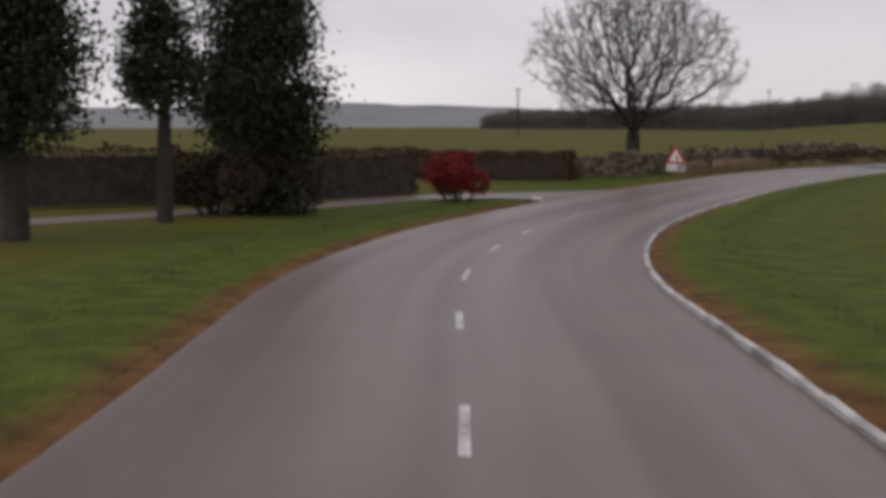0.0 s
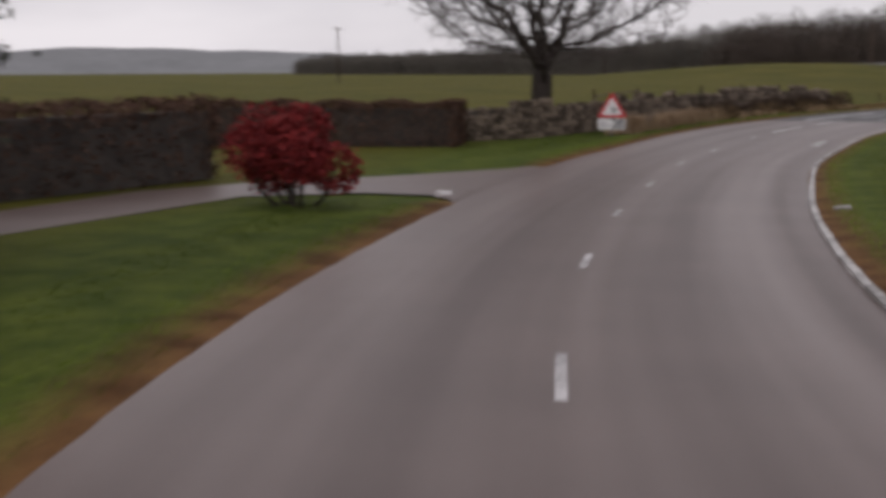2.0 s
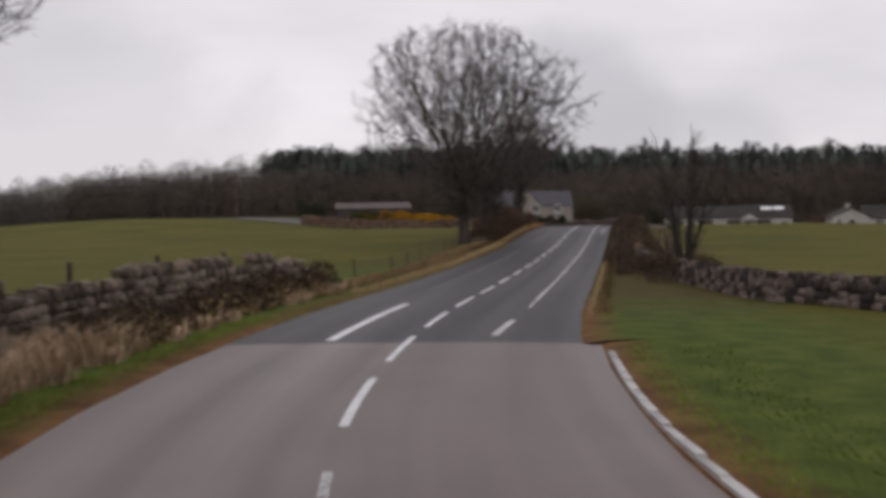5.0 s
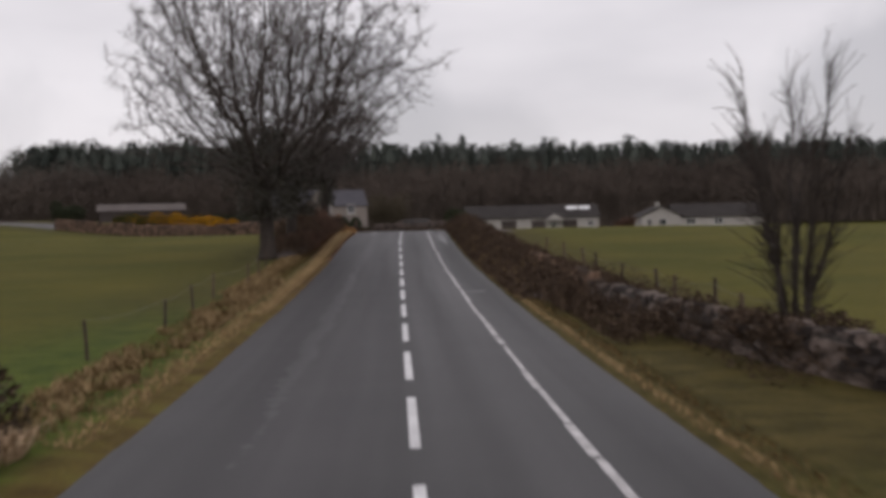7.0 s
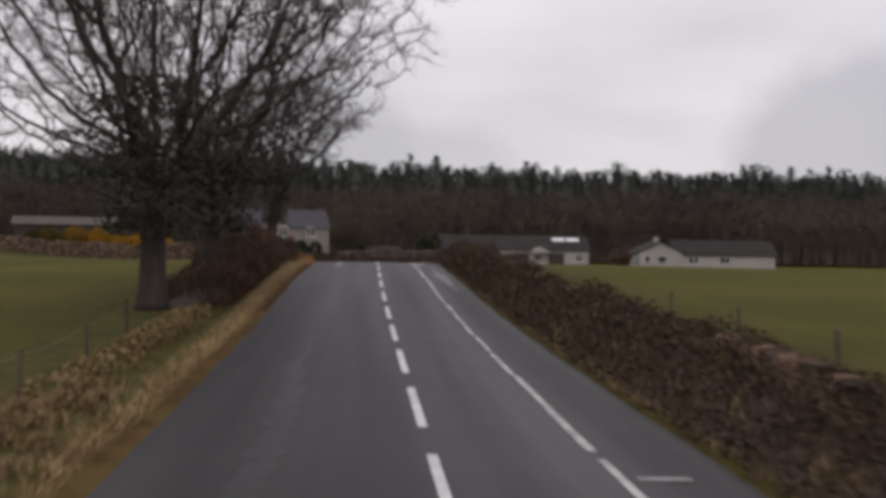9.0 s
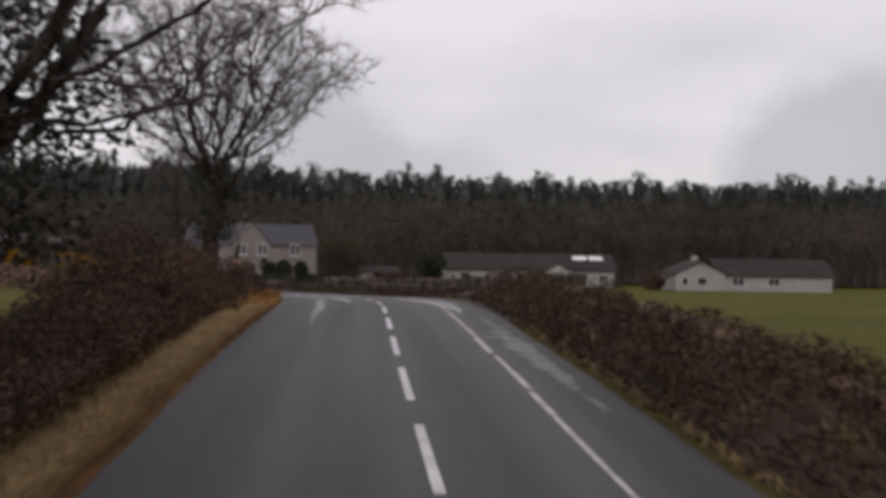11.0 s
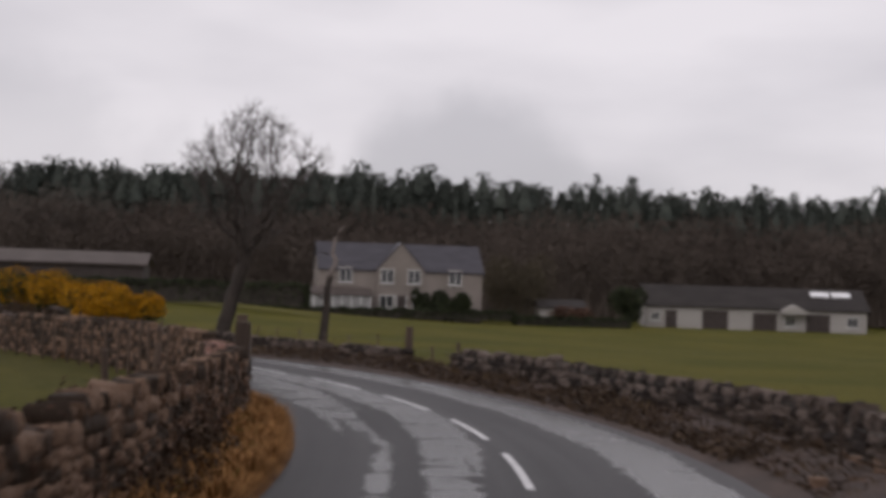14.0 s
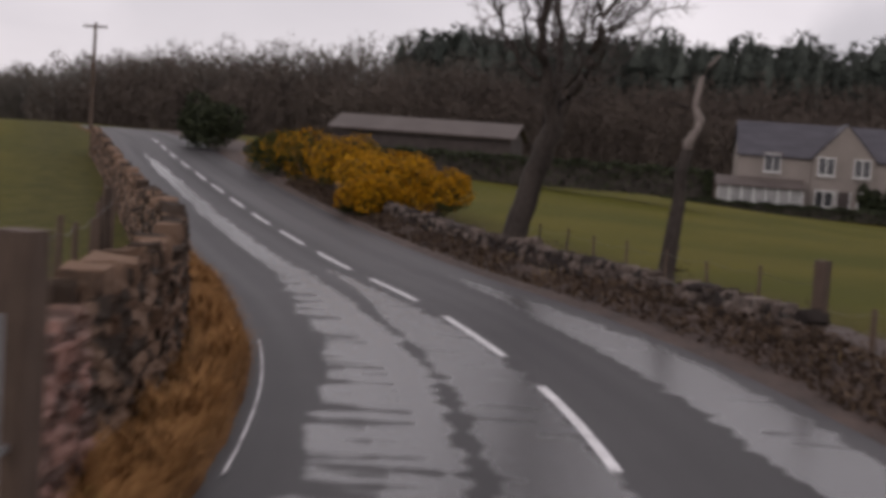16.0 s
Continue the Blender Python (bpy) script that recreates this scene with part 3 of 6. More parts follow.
# verges: a muddy edge, then rough grass that runs into the field
for side, w, s0, s1, lb in ((-1, 3.3, -18, END, "muddy-edged grass verge beside the road"), (1, 3.48, -18, SEAM, "grass verge with brown leaf litter inside the bend"),
                            (1, 3.12, SEAM - 0.1, 203.0, "muddy grass verge beside the wall"), (1, 3.12, 203.0, END, "dark muddy verge outside the second bend")):
    lats = [side * (w + k) for k in (-0.15, 0.15, 0.5, 1.1, 2.0, 3.4, 5.2)]
    ob, V, UV = strip("verge", s0, s1, lats, (-0.05, 0.015, 0.05, 0.07, 0.065, 0.03, -0.06), SOIL if s0 > 200 else GROUND, 0.5, 0.1, dip=(80.5, 91.5) if side < 0 else None)
    mark(ob, np.where((UV[:, 1] > SEAM + 4) & (UV[:, 1] < along_y(60)) & (side < 0), np.maximum(np.abs(UV[:, 0]) - w, 0.45), np.abs(UV[:, 0]) - w) if s0 < 0 else np.where(UV[:, 1] > 126, np.maximum(np.abs(UV[:, 0]) - w, 1.2), np.abs(UV[:, 0]) - w), lush_at(UV[:, 1], UV[:, 0]))
    VERGES.append((V.reshape(-1, 7, 3), UV.reshape(-1, 7, 2)[:, 0, 1]))
    tagged(ob, lb, "verge", kind="structure")
for s0, s1, lats, ups, lb in ((along_y(31), along_y(99), (3.2, 3.75, 4.3, 4.8, 5.3, 6.0), (-0.03, 0.14, 0.42, 0.62, 0.6, -0.1), "dark overgrown roadside bank"),
                              (along_y(60), along_y(106), (-4.6, -5.0, -5.4, -5.9, -6.8), (0.0, 0.26, 0.42, 0.34, -0.1), "brown bracken bank under the roadside trees"),
                              (203, 292, (3.2, 3.8, 4.3, 4.8, 5.4), (-0.03, 0.08, 0.2, 0.3, -0.05), "dark muddy margin at the wall's foot")):
    ob, V, UV = strip("bank", s0, s1, lats, ups, SOIL, 0.5, 0.14, taper=7.0)
    tagged(ob, lb, "bank", kind="structure")


# ---- road markings ----
def marking(s0, s1, across, width, mat, across_end=None, label="white painted centre-line dash"):
    n = max(2, int((s1 - s0) / 0.8) + 1)
    g = Geo()
    for i in range(n):
        t = i / (n - 1)
        a = across if across_end is None else across + (across_end - across) * t
        up = 0.024 - 0.004 * abs(a)
        for k in (-0.5, 0.5):
            g.v.append(tuple(on_road(s0 + (s1 - s0) * t, a + k * width, up)))
    g.f = [(2 * i, 2 * i + 1, 2 * i + 3, 2 * i + 2) for i in range(n - 1)]
    ob = obj("road_marking", g, mat)
    return tagged(ob, label, "road marking", "centre line", "structure")


s, period = along_y(-9.65), 5.82
while s + 4 < END - 20:
    marking(s, s + 3.9, 0.0, 0.12, PAINT)
    if s > along_y(60.0):
        period = 6.0
    s += period
for y1, ln in ((-63.26, 1.9), (-58.67, 1.8), (-54.3, 1.8), (-49.8, 1.7), (-45.34, 1.7), (-39.6, 1.3), (-34.2, 1.0), (-28.4, 1.2), (-22.6, 1.1), (-17.7, 1.2), (-12.0, 1.0)):
    s = along_y(y1)
    marking(s - ln, s, 0.0, 0.1, WORNPAINT, label="faded worn white centre-line dash")
marking(along_y(-0.6), along_y(9.0), -1.47, 0.2, PAINT, -1.43, "long white lane line left of the centre line")
r_edge = random.Random(3)
s = along_y(7.5)
while s < along_y(97):
    ln = r_edge.uniform(1.2, 4.5)
    marking(s, s + ln, 1.84 + r_edge.uniform(-0.02, 0.02), r_edge.uniform(0.07, 0.12), WORNPAINT, label="thin broken worn white line along the lane")
    s += ln + r_edge.choice((0.05, 0.1, 0.3, 0.1, 0.5))
marking(along_y(39.4), along_y(39.4) + 0.12, 2.3, 0.55, WORNPAINT, label="short worn white cross mark")
marking(along_y(82.2), along_y(82.2) + 0.14, 2.35, 0.5, WORNPAINT, label="short worn white cross mark")
for a, c, d, w, e in ((-15.6, -15.25, 2.62, 0.34, 2.6), (-15.3, -14.85, 2.52, 0.2, 2.6), (-14.9, -14.4, 2.66, 0.14, 2.5), (-14.45, -13.9, 2.5, 0.26, 2.62), (-13.95, -13.4, 2.64, 0.12, 2.55)):
    marking(along_y(a), along_y(c), d, w, WORNPAINT, e, "worn white paint patch on the road")
marking(along_y(0.2), along_y(3.6), 1.5, 0.16, WORNPAINT, 1.68, "worn white slanting stripe")
marking(241.0, 248.5, -3.2, 0.03, WORNPAINT, -3.16, "thin worn white line at the road's edge")

# ---- pale kerb along the right-hand bend ----
kerb = thing("kerb", 0, 0, 0, label="pale painted stone kerb along the inside of the bend", category="kerb", kind="structure")
kerb_block = None
s = 22.0
while s < along_y(-3.5):
    out = 3.4 + 0.14 * float(smooth01((s - 70) / 20))
    p, q = on_road(s, out), on_road(s + 0.88, out)
    if kerb_block is None:
        g = Geo().box(-0.055, -0.43, -0.12, 0.055, 0.43, 0.05, 0.015)
        kerb_block = part("kerb_stone", g, KERB, kerb).data
        ob = bpy.data.objects["kerb_stone"]
    else:
        ob = new("kerb_stone", kerb_block)
        ob.parent = kerb
    mid = (p + q) / 2
    ob.matrix_basis = pose(mid[0], mid[1], mid[2] + random.uniform(-0.02, 0.012), random.uniform(-1.5, 1.5), random.uniform(-4, 4), heading(s + 0.44))
    s += 0.91

# side entry on the left, curving back behind the lawn
drive = Geo()
far_side = [tuple(on_road(92.0, -3.42)[:2]), (1.1, -27.0), (0.0, -30.2), (-1.6, -33.4), (-2.2, -36.5), (-1.2, -40.0), (-0.2, -43.5), (0.2, -48.0), (0.2, -56.0)]
near_side = [tuple(on_road(80.5, -3.42)[:2]), (4.75, -34.4), (3.7, -33.8), (2.2, -34.2), (0.6, -36.2), (1.4, -39.5), (2.3, -43.0), (2.6, -48.0), (2.6, -56.0)]
for fs, ns in zip(far_side, near_side):
    for k in range(6):
        x, y = (fs[i] + (ns[i] - fs[i]) * k / 5 for i in range(2))
        drive.v.append((x, y, gz(x, y) + (-0.03 if fs is far_side[0] else 0.015)))
drive.f = [(6 * i + k, 6 * i + k + 1, 6 * i + k + 7, 6 * i + k + 6) for i in range(len(far_side) - 1) for k in range(5)]
tagged(obj("driveway", drive, ROAD_BROWN), "wet gravel side entry between lawn and hedge", "driveway", kind="structure")
mark_stone = Geo().box(-0.17, -0.07, -0.1, 0.17, 0.07, 0.07, 0.03)
ob = obj("corner_stone", mark_stone, SIGNWHITE)
ob.matrix_basis = pose(3.9, -33.6, gz(3.9, -33.6) + 0.02, 0, 3, 25)
tagged(ob, "small white-painted stone at the entry's corner", "stone")
slab = Geo().box(-0.15, -0.1, -0.06, 0.15, 0.1, 0.03, 0.03)
ob = obj("stone_slab", slab, KERB)
ob.matrix_basis = pose(11.75, -31.9, gz(11.75, -31.9) + 0.06, 4, -6, 30)
tagged(ob, "loose pale stone slab lying behind the kerb", "stone")


# ---- dry-stone walls ----
def stone_mesh(seed, mat):
    r = np.random.default_rng(seed)
    bm = bmesh.new()
    bmesh.ops.create_cube(bm, size=1.0)
    bmesh.ops.subdivide_edges(bm, edges=bm.edges[:], cuts=1, use_grid_fill=True)
    for v in bm.verts:
        k = v.co.length
        v.co *= 1.0 if k < 0.6 else 0.99 if k < 0.75 else 0.955
        v.co += Vector(r.normal(0, 0.07, 3))
    me = bpy.data.meshes.new("stone")
    bm.to_mesh(me)
    bm.free()
    me.materials.append(mat)
    return me


STONES = {m.name: [stone_mesh(40 + k, m) for k in range(9)] for m in (STONE, STONEGREY, PINKSTONE, MOSSSTONE)}


def stone_wall(line, height, mat, label, near=None, thick=0.45, taper=0.8, cap=True, rag=0.1, size=(0.34, 0.17)):
    """A dry-stone wall along a line of (x, y). Stones within the stretch near=(a, b) metres are pieces of their own."""
    pts = spline(np.array([(x, y, 0.0) for x, y in line]), 0.5)
    arc = np.concatenate([[0], np.cumsum(np.linalg.norm(np.diff(pts[:, :2], axis=0), axis=1))])
    zs = ground_z(pts[:, 0], pts[:, 1])[0]
    tan = np.gradient(pts[:, :2], axis=0)
    tan /= np.linalg.norm(tan, axis=1)[:, None]
    root = thing("dry_stone_wall", 0, 0, 0, label=label, category="stone wall", kind="structure")
    core = Geo()
    hts = np.array([height * (1 + rag * 1.2 * noise.noise((a * 0.17, height, 3.0)) + rag * 0.7 * noise.noise((a * 0.8, 9.0, height))) for a in arc])
    inner = pts.copy()
    inner[0], inner[-1] = pts[0] + 0.6 * (pts[1] - pts[0]), pts[-1] + 0.6 * (pts[-2] - pts[-1])
    for p, t, z, h in zip(inner, tan, zs, hts):
        nx, ny = t[1], -t[0]
        for lat, up in ((-thick * 0.42, -0.2), (-thick * 0.42 * taper, h * 0.9), (thick * 0.42 * taper, h * 0.9), (thick * 0.42, -0.2)):
            core.v.append((p[0] + nx * lat, p[1] + ny * lat, z + up))
    m = len(pts)
    for i in range(m - 1):
        for k in range(3):
            core.f.append((4 * i + k, 4 * i + 4 + k, 4 * i + 5 + k, 4 * i + 1 + k))
    core.f += [(0, 1, 2, 3), tuple(4 * (m - 1) + k for k in (3, 2, 1, 0))]
    part("wall_core", core, WALL_CORE_HEDGE_SHADE, root, "dark earth and rubble inside the wall")
    meshes = STONES[mat.name]
    coords = [np.array([v.co[:] for v in me.vertices]) for me in meshes]
    faces = [np.array([p.vertices[:] for p in me.polygons]) for me in meshes]
    V, F, count, off = [], [], 0, 0
    r = np.random.default_rng(int(abs(line[0][0] * 13 + line[0][1] * 7)) + 5)
    up, course = 0.0, 0
    top = hts.max()
    while up < top:
        hh = size[1] * r.uniform(0.8, 1.25)
        last = up + hh >= top - 0.05
        a = r.uniform(0, 0.3)
        while a < arc[-1]:
            ln = size[0] * r.uniform(0.6, 1.5)
            h_here = np.interp(a, arc, hts)
            if up + hh * 0.5 < h_here:
                stand = cap and up + hh * 1.4 > h_here
                x, y, z = np.interp(a + ln / 2, arc, pts[:, 0]), np.interp(a + ln / 2, arc, pts[:, 1]), np.interp(a + ln / 2, arc, zs)
                tx, ty = np.interp(a + ln / 2, arc, tan[:, 0]), np.interp(a + ln / 2, arc, tan[:, 1])
                w = thick * (1 - (1 - taper) * up / height) * r.uniform(0.97, 1.12)
                k = int(r.integers(len(meshes)))
                sx, sz = ln * 1.02, hh * 1.06
                if stand:
                    sx, sz, w = size[0] * r.uniform(0.3, 0.75), hh * r.uniform(0.85, 1.55), w * r.uniform(0.7, 1.0)
                mat4 = pose(x, y, z + up + sz / 2 - 0.03, r.normal(0, 4), r.normal(0, 5 if not stand else 16), math.degrees(math.atan2(ty, tx)) + r.normal(0, 5))
                mat4 = mat4 @ Matrix.Diagonal((sx, w, sz, 1))
                if near and near[0] < a < near[1] and count < 290:
                    ob = new("stone", meshes[k])
                    ob.parent = root
                    ob.matrix_basis = mat4
                    count += 1
                else:
                    M = np.array(mat4)
                    V.append(coords[k] @ M[:3, :3].T + M[:3, 3])
                    F.append(faces[k] + off)
                    off += len(coords[k])
                if stand:
                    ln = sx
            a += ln
        up += hh
        course += 1
    if V:
        ob = fast_mesh("stones", np.concatenate(V), np.concatenate(F), mat)
        ob.parent = root
        tagged(ob, kind="stuff")
    return root


# ---- plants ----
def leaves(name, centres, size, mat, parent=None, flat=0.0, seed=1, aspect=0.6):
    """Small loose leaves, one quad each, round the given centres."""
    r = np.random.default_rng(seed)
    c = np.asarray(centres, float)
    n = len(c)
    u = r.normal(size=(n, 3))
    u /= np.linalg.norm(u, axis=1)[:, None]
    w = np.cross(u, r.normal(size=(n, 3)))
    w /= np.linalg.norm(w, axis=1)[:, None]
    sz = (size * r.uniform(0.6, 1.4, n))[:, None]
    V = np.stack([c - u * sz * 0.5, c + w * sz * aspect * 0.5, c + u * sz * 0.5, c - w * sz * aspect * 0.5], 1).reshape(-1, 3)
    i = np.arange(n) * 4
    ob = fast_mesh(name, V, np.stack([i, i + 1, i + 2, i + 3], 1), mat)
    if parent is not None:
        ob.parent = parent
    return ob


def blades(name, x, y, z, height, mat, lean=0.35, width=0.02, seed=1):
    """Thin grass blades, each a bent pair of triangles."""
    r = np.random.default_rng(seed)
    n = len(x)
    h = height * r.uniform(0.5, 1.3, n)
    a = r.uniform(0, 2 * math.pi, n)
    ln = lean * h * r.uniform(0.2, 1.4, n)
    dx, dy = np.cos(a), np.sin(a)
    px, py = -dy * width * 0.5, dx * width * 0.5
    zero = np.zeros(n)
    b0 = np.stack([x - px, y - py, z - 0.03], 1)
    b1 = np.stack([x + px, y + py, z - 0.03], 1)
    m0 = np.stack([x + dx * ln * 0.35 - px * 0.8, y + dy * ln * 0.35 - py * 0.8, z + h * 0.6], 1)
    m1 = np.stack([x + dx * ln * 0.35 + px * 0.8, y + dy * ln * 0.35 + py * 0.8, z + h * 0.6], 1)
    tip = np.stack([x + dx * ln, y + dy * ln, z + h * (1 - 0.25 * lean)], 1)
    V = np.stack([b0, b1, m0, m1, tip], 1).reshape(-1, 3)
    i = np.arange(n) * 5
    F = np.concatenate([np.stack([i, i + 1, i + 3], 1), np.stack([i, i + 3, i + 2], 1), np.stack([i + 2, i + 3, i + 4], 1)])
    return fast_mesh(name, V, F, mat)


def bare_tree(name, x, y, height, spread, trunk_r, fork, low, label, seed, lean=(0, 0), limbs=5, tilt=(0.2, 1.0), profile="dome", points=1500, z=None, ivy=0, ivy_size=(0.3, 0.35), gnarl=0.2, twigs=4):
    """A leafless tree: limbs from the fork reach, step by step, for points spread through the crown, and thicken where branches join."""
    r = np.random.default_rng(seed)
    root = thing(name, x, y, (gz(x, y) if z is None else z) - 0.05, label=label, category="tree")
    top = np.array([lean[0], lean[1], fork])
    shape = {"dome": (0.5, 0.86, 1.0, 0.97, 0.78, 0.5, 0.15), "broad": (0.4, 0.72, 0.9, 1.0, 0.98, 0.84, 0.5), "vase": (0.28, 0.5, 0.76, 0.95, 1.0, 0.7, 0.3)}[profile]
    t, a = r.uniform(0, 1, points) ** 0.85, r.uniform(0, 2 * math.pi, points)
    rad = spread * np.interp(t, np.linspace(0, 1, 7), shape)
    rad = rad * (1 + 0.22 * np.sin(a * 3 + seed) * np.cos(t * 7 + seed) + 0.14 * np.sin(a * 7 + 2 * seed + t * 9))
    rho = rad * r.uniform(0.02, 1, points) ** 0.5
    goal = np.stack([top[0] * 1.3 + np.cos(a) * rho, top[1] * 1.3 + np.sin(a) * rho, low + (height - low) * t + 0.25 * r.normal(size=points)], 1)
    step, pos, parent = 0.27, [], []

    def node(p, q):
        pos.append(np.asarray(p, float))
        parent.append(q)
        return len(pos) - 1

    last, n_trunk = -1, max(4, int(fork / 0.4))
    sway = r.normal(0, 0.05, (n_trunk + 1, 2))
    for k in range(n_trunk + 1):
        f = k / n_trunk
        last = node((top[0] * f ** 1.3 + sway[k, 0] * f, top[1] * f ** 1.3 + sway[k, 1] * f, fork * f), last)
    for k in range(limbs):
        az, tl = 2 * math.pi * (k + r.uniform(-0.25, 0.25)) / limbs, tilt[0] + (tilt[1] - tilt[0]) * ((k * 2) % limbs) / max(1, limbs - 1)
        d, q = np.array([math.cos(az) * math.sin(tl), math.sin(az) * math.sin(tl), math.cos(tl)]), last - (k % 3 == 2)
        p = pos[q]
        for _ in range(5):
            d = d + r.normal(0, 0.12, 3)
            d /= np.linalg.norm(d)
            p = p + d * step
            q = node(p, q)
    P = np.array(pos)
    dist = np.linalg.norm(goal[:, None] - P[None], axis=2)
    near, dist = dist.argmin(1), dist.min(1)
    alive, grown = dist > 0.32, {}
    for _ in range(170):
        use = np.flatnonzero(alive & (dist < 7.0))
        if not len(use):
            break
        pull = np.zeros((len(P), 3))
        w = goal[use] - P[near[use]]
        np.add.at(pull, near[use], w / (np.linalg.norm(w, axis=1)[:, None] + 1e-9))
        tips = np.unique(near[use])
        tips = tips[[grown.get(int(k), 0) < 4 for k in tips]]
        if not len(tips):
            break
        d = pull[tips] / (np.linalg.norm(pull[tips], axis=1)[:, None] + 1e-9) + r.normal(0, gnarl, (len(tips), 3)) + np.array([0, 0, 0.05])
        new_p = P[tips] + step * d / np.linalg.norm(d, axis=1)[:, None]
        for k in tips:
            grown[int(k)] = grown.get(int(k), 0) + 1
        parent.extend(int(k) for k in tips)
        dn = np.linalg.norm(goal[:, None] - new_p[None], axis=2)
        jn = dn.argmin(1)
        dm = dn[np.arange(len(goal)), jn]
        near = np.where(dm < dist, jn + len(P), near)
        dist = np.minimum(dist, dm)
        alive &= dist > 0.32
        P = np.vstack([P, new_p])
    n, thin = len(P), 0.011
    area, kids = np.zeros(n), [[] for _ in range(n)]
    for k in range(n - 1, -1, -1):
        area[k] = max(area[k], thin ** 2.5)
        if parent[k] >= 0:
            area[parent[k]] += area[k]
            kids[parent[k]].append(k)
    R = area ** (1 / 2.5)
    R = thin * (R / thin) ** (math.log(trunk_r * 0.86 / thin) / math.log(R[n_trunk] / thin))
    R[:n_trunk + 1] = np.interp(np.linspace(0, 1, n_trunk + 1), [0, 0.12, 0.4, 1], [trunk_r * 1.28, trunk_r * 1.08, trunk_r * 0.98, trunk_r * 0.9])
    wood, fine, todo = Geo(), Geo(), [0]
    while todo:
        k = todo.pop()
        chain = [k]
        while kids[chain[-1]]:
            c = sorted(kids[chain[-1]], key=lambda q: -R[q])
            todo.extend(c[1:])
            chain.append(c[0])
        start = parent[chain[0]]
        pts, rr = [P[q] for q in chain], [R[q] for q in chain]
        if start >= 0:
            pts, rr = [P[start]] + pts, [min(R[start] * 0.8, rr[0] * 1.15)] + rr
        else:
            pts, rr = [P[0] - np.array([0, 0, 0.25])] + pts, [rr[0] * 1.15] + rr
        if len(pts) > 1:
            (wood if rr[0] > 0.045 else fine).tube(pts, rr, 10 if rr[0] > 0.2 else 6 if rr[0] > 0.06 else 3)
    part("trunk", wood, BARK, root, smooth=True)
    slim = np.flatnonzero(R < 0.035)
    src = np.repeat(slim, twigs)
    par = P[np.maximum(np.array(parent)[src], 0)]
    along = P[src] - par
    d = along / (np.linalg.norm(along, axis=1)[:, None] + 1e-9) + r.normal(0, 0.55, (len(src), 3)) + np.array([0, 0, 0.2])
    d /= np.linalg.norm(d, axis=1)[:, None]
    p0, ln = P[src] - along * r.uniform(0, 1, (len(src), 1)), r.uniform(0.2, 0.62, (len(src), 1))
    half = p0 + d * ln * 0.5
    d2 = d + r.normal(0, 0.5, d.shape) + np.array([0, 0, 0.25])
    d2 /= np.linalg.norm(d2, axis=1)[:, None]
    p0, d, ln = np.vstack([p0, half]), np.vstack([d, d2]), np.vstack([ln, ln * 0.7])
    u = np.cross(d, r.normal(size=d.shape))
    u /= np.linalg.norm(u, axis=1)[:, None]
    v = np.cross(d, u)
    ring = [p0 + 0.008 * (math.cos(c) * u + math.sin(c) * v) for c in (0.0, 2.094, 4.189)]
    o = len(fine.v)
    fine.v.extend(map(tuple, np.stack(ring + [p0 + d * ln], 1).reshape(-1, 3)))
    for k in range(len(p0)):
        q = o + 4 * k
        fine.f += [(q, q + 1, q + 3), (q + 1, q + 2, q + 3), (q + 2, q, q + 3)]
    part("crown", fine, TWIG, root, "fine bare twigs")
    if ivy:
        ivy *= 2
        hh = r.uniform(fork * 0.6, fork + (height - fork) * ivy_size[0], ivy)
        wide = np.interp(hh, [0, fork, fork + (height - fork) * ivy_size[0] * 0.6, fork + (height - fork) * ivy_size[0]], [0.2, spread * ivy_size[1] * 0.7, spread * ivy_size[1], spread * ivy_size[1] * 0.3])
        a = r.uniform(0, 2 * math.pi, ivy)
        wide = trunk_r + wide * r.uniform(0, 1, ivy) ** 0.7 * (1 + 0.25 * np.sin(a * 4 + hh * 2))
        leaves("ivy", np.stack([top[0] + np.cos(a) * wide, top[1] + np.sin(a) * wide, hh], 1), 0.16, IVY, root, seed=seed)["label"] = "dark ivy clothing trunk and lower limbs"
    return root


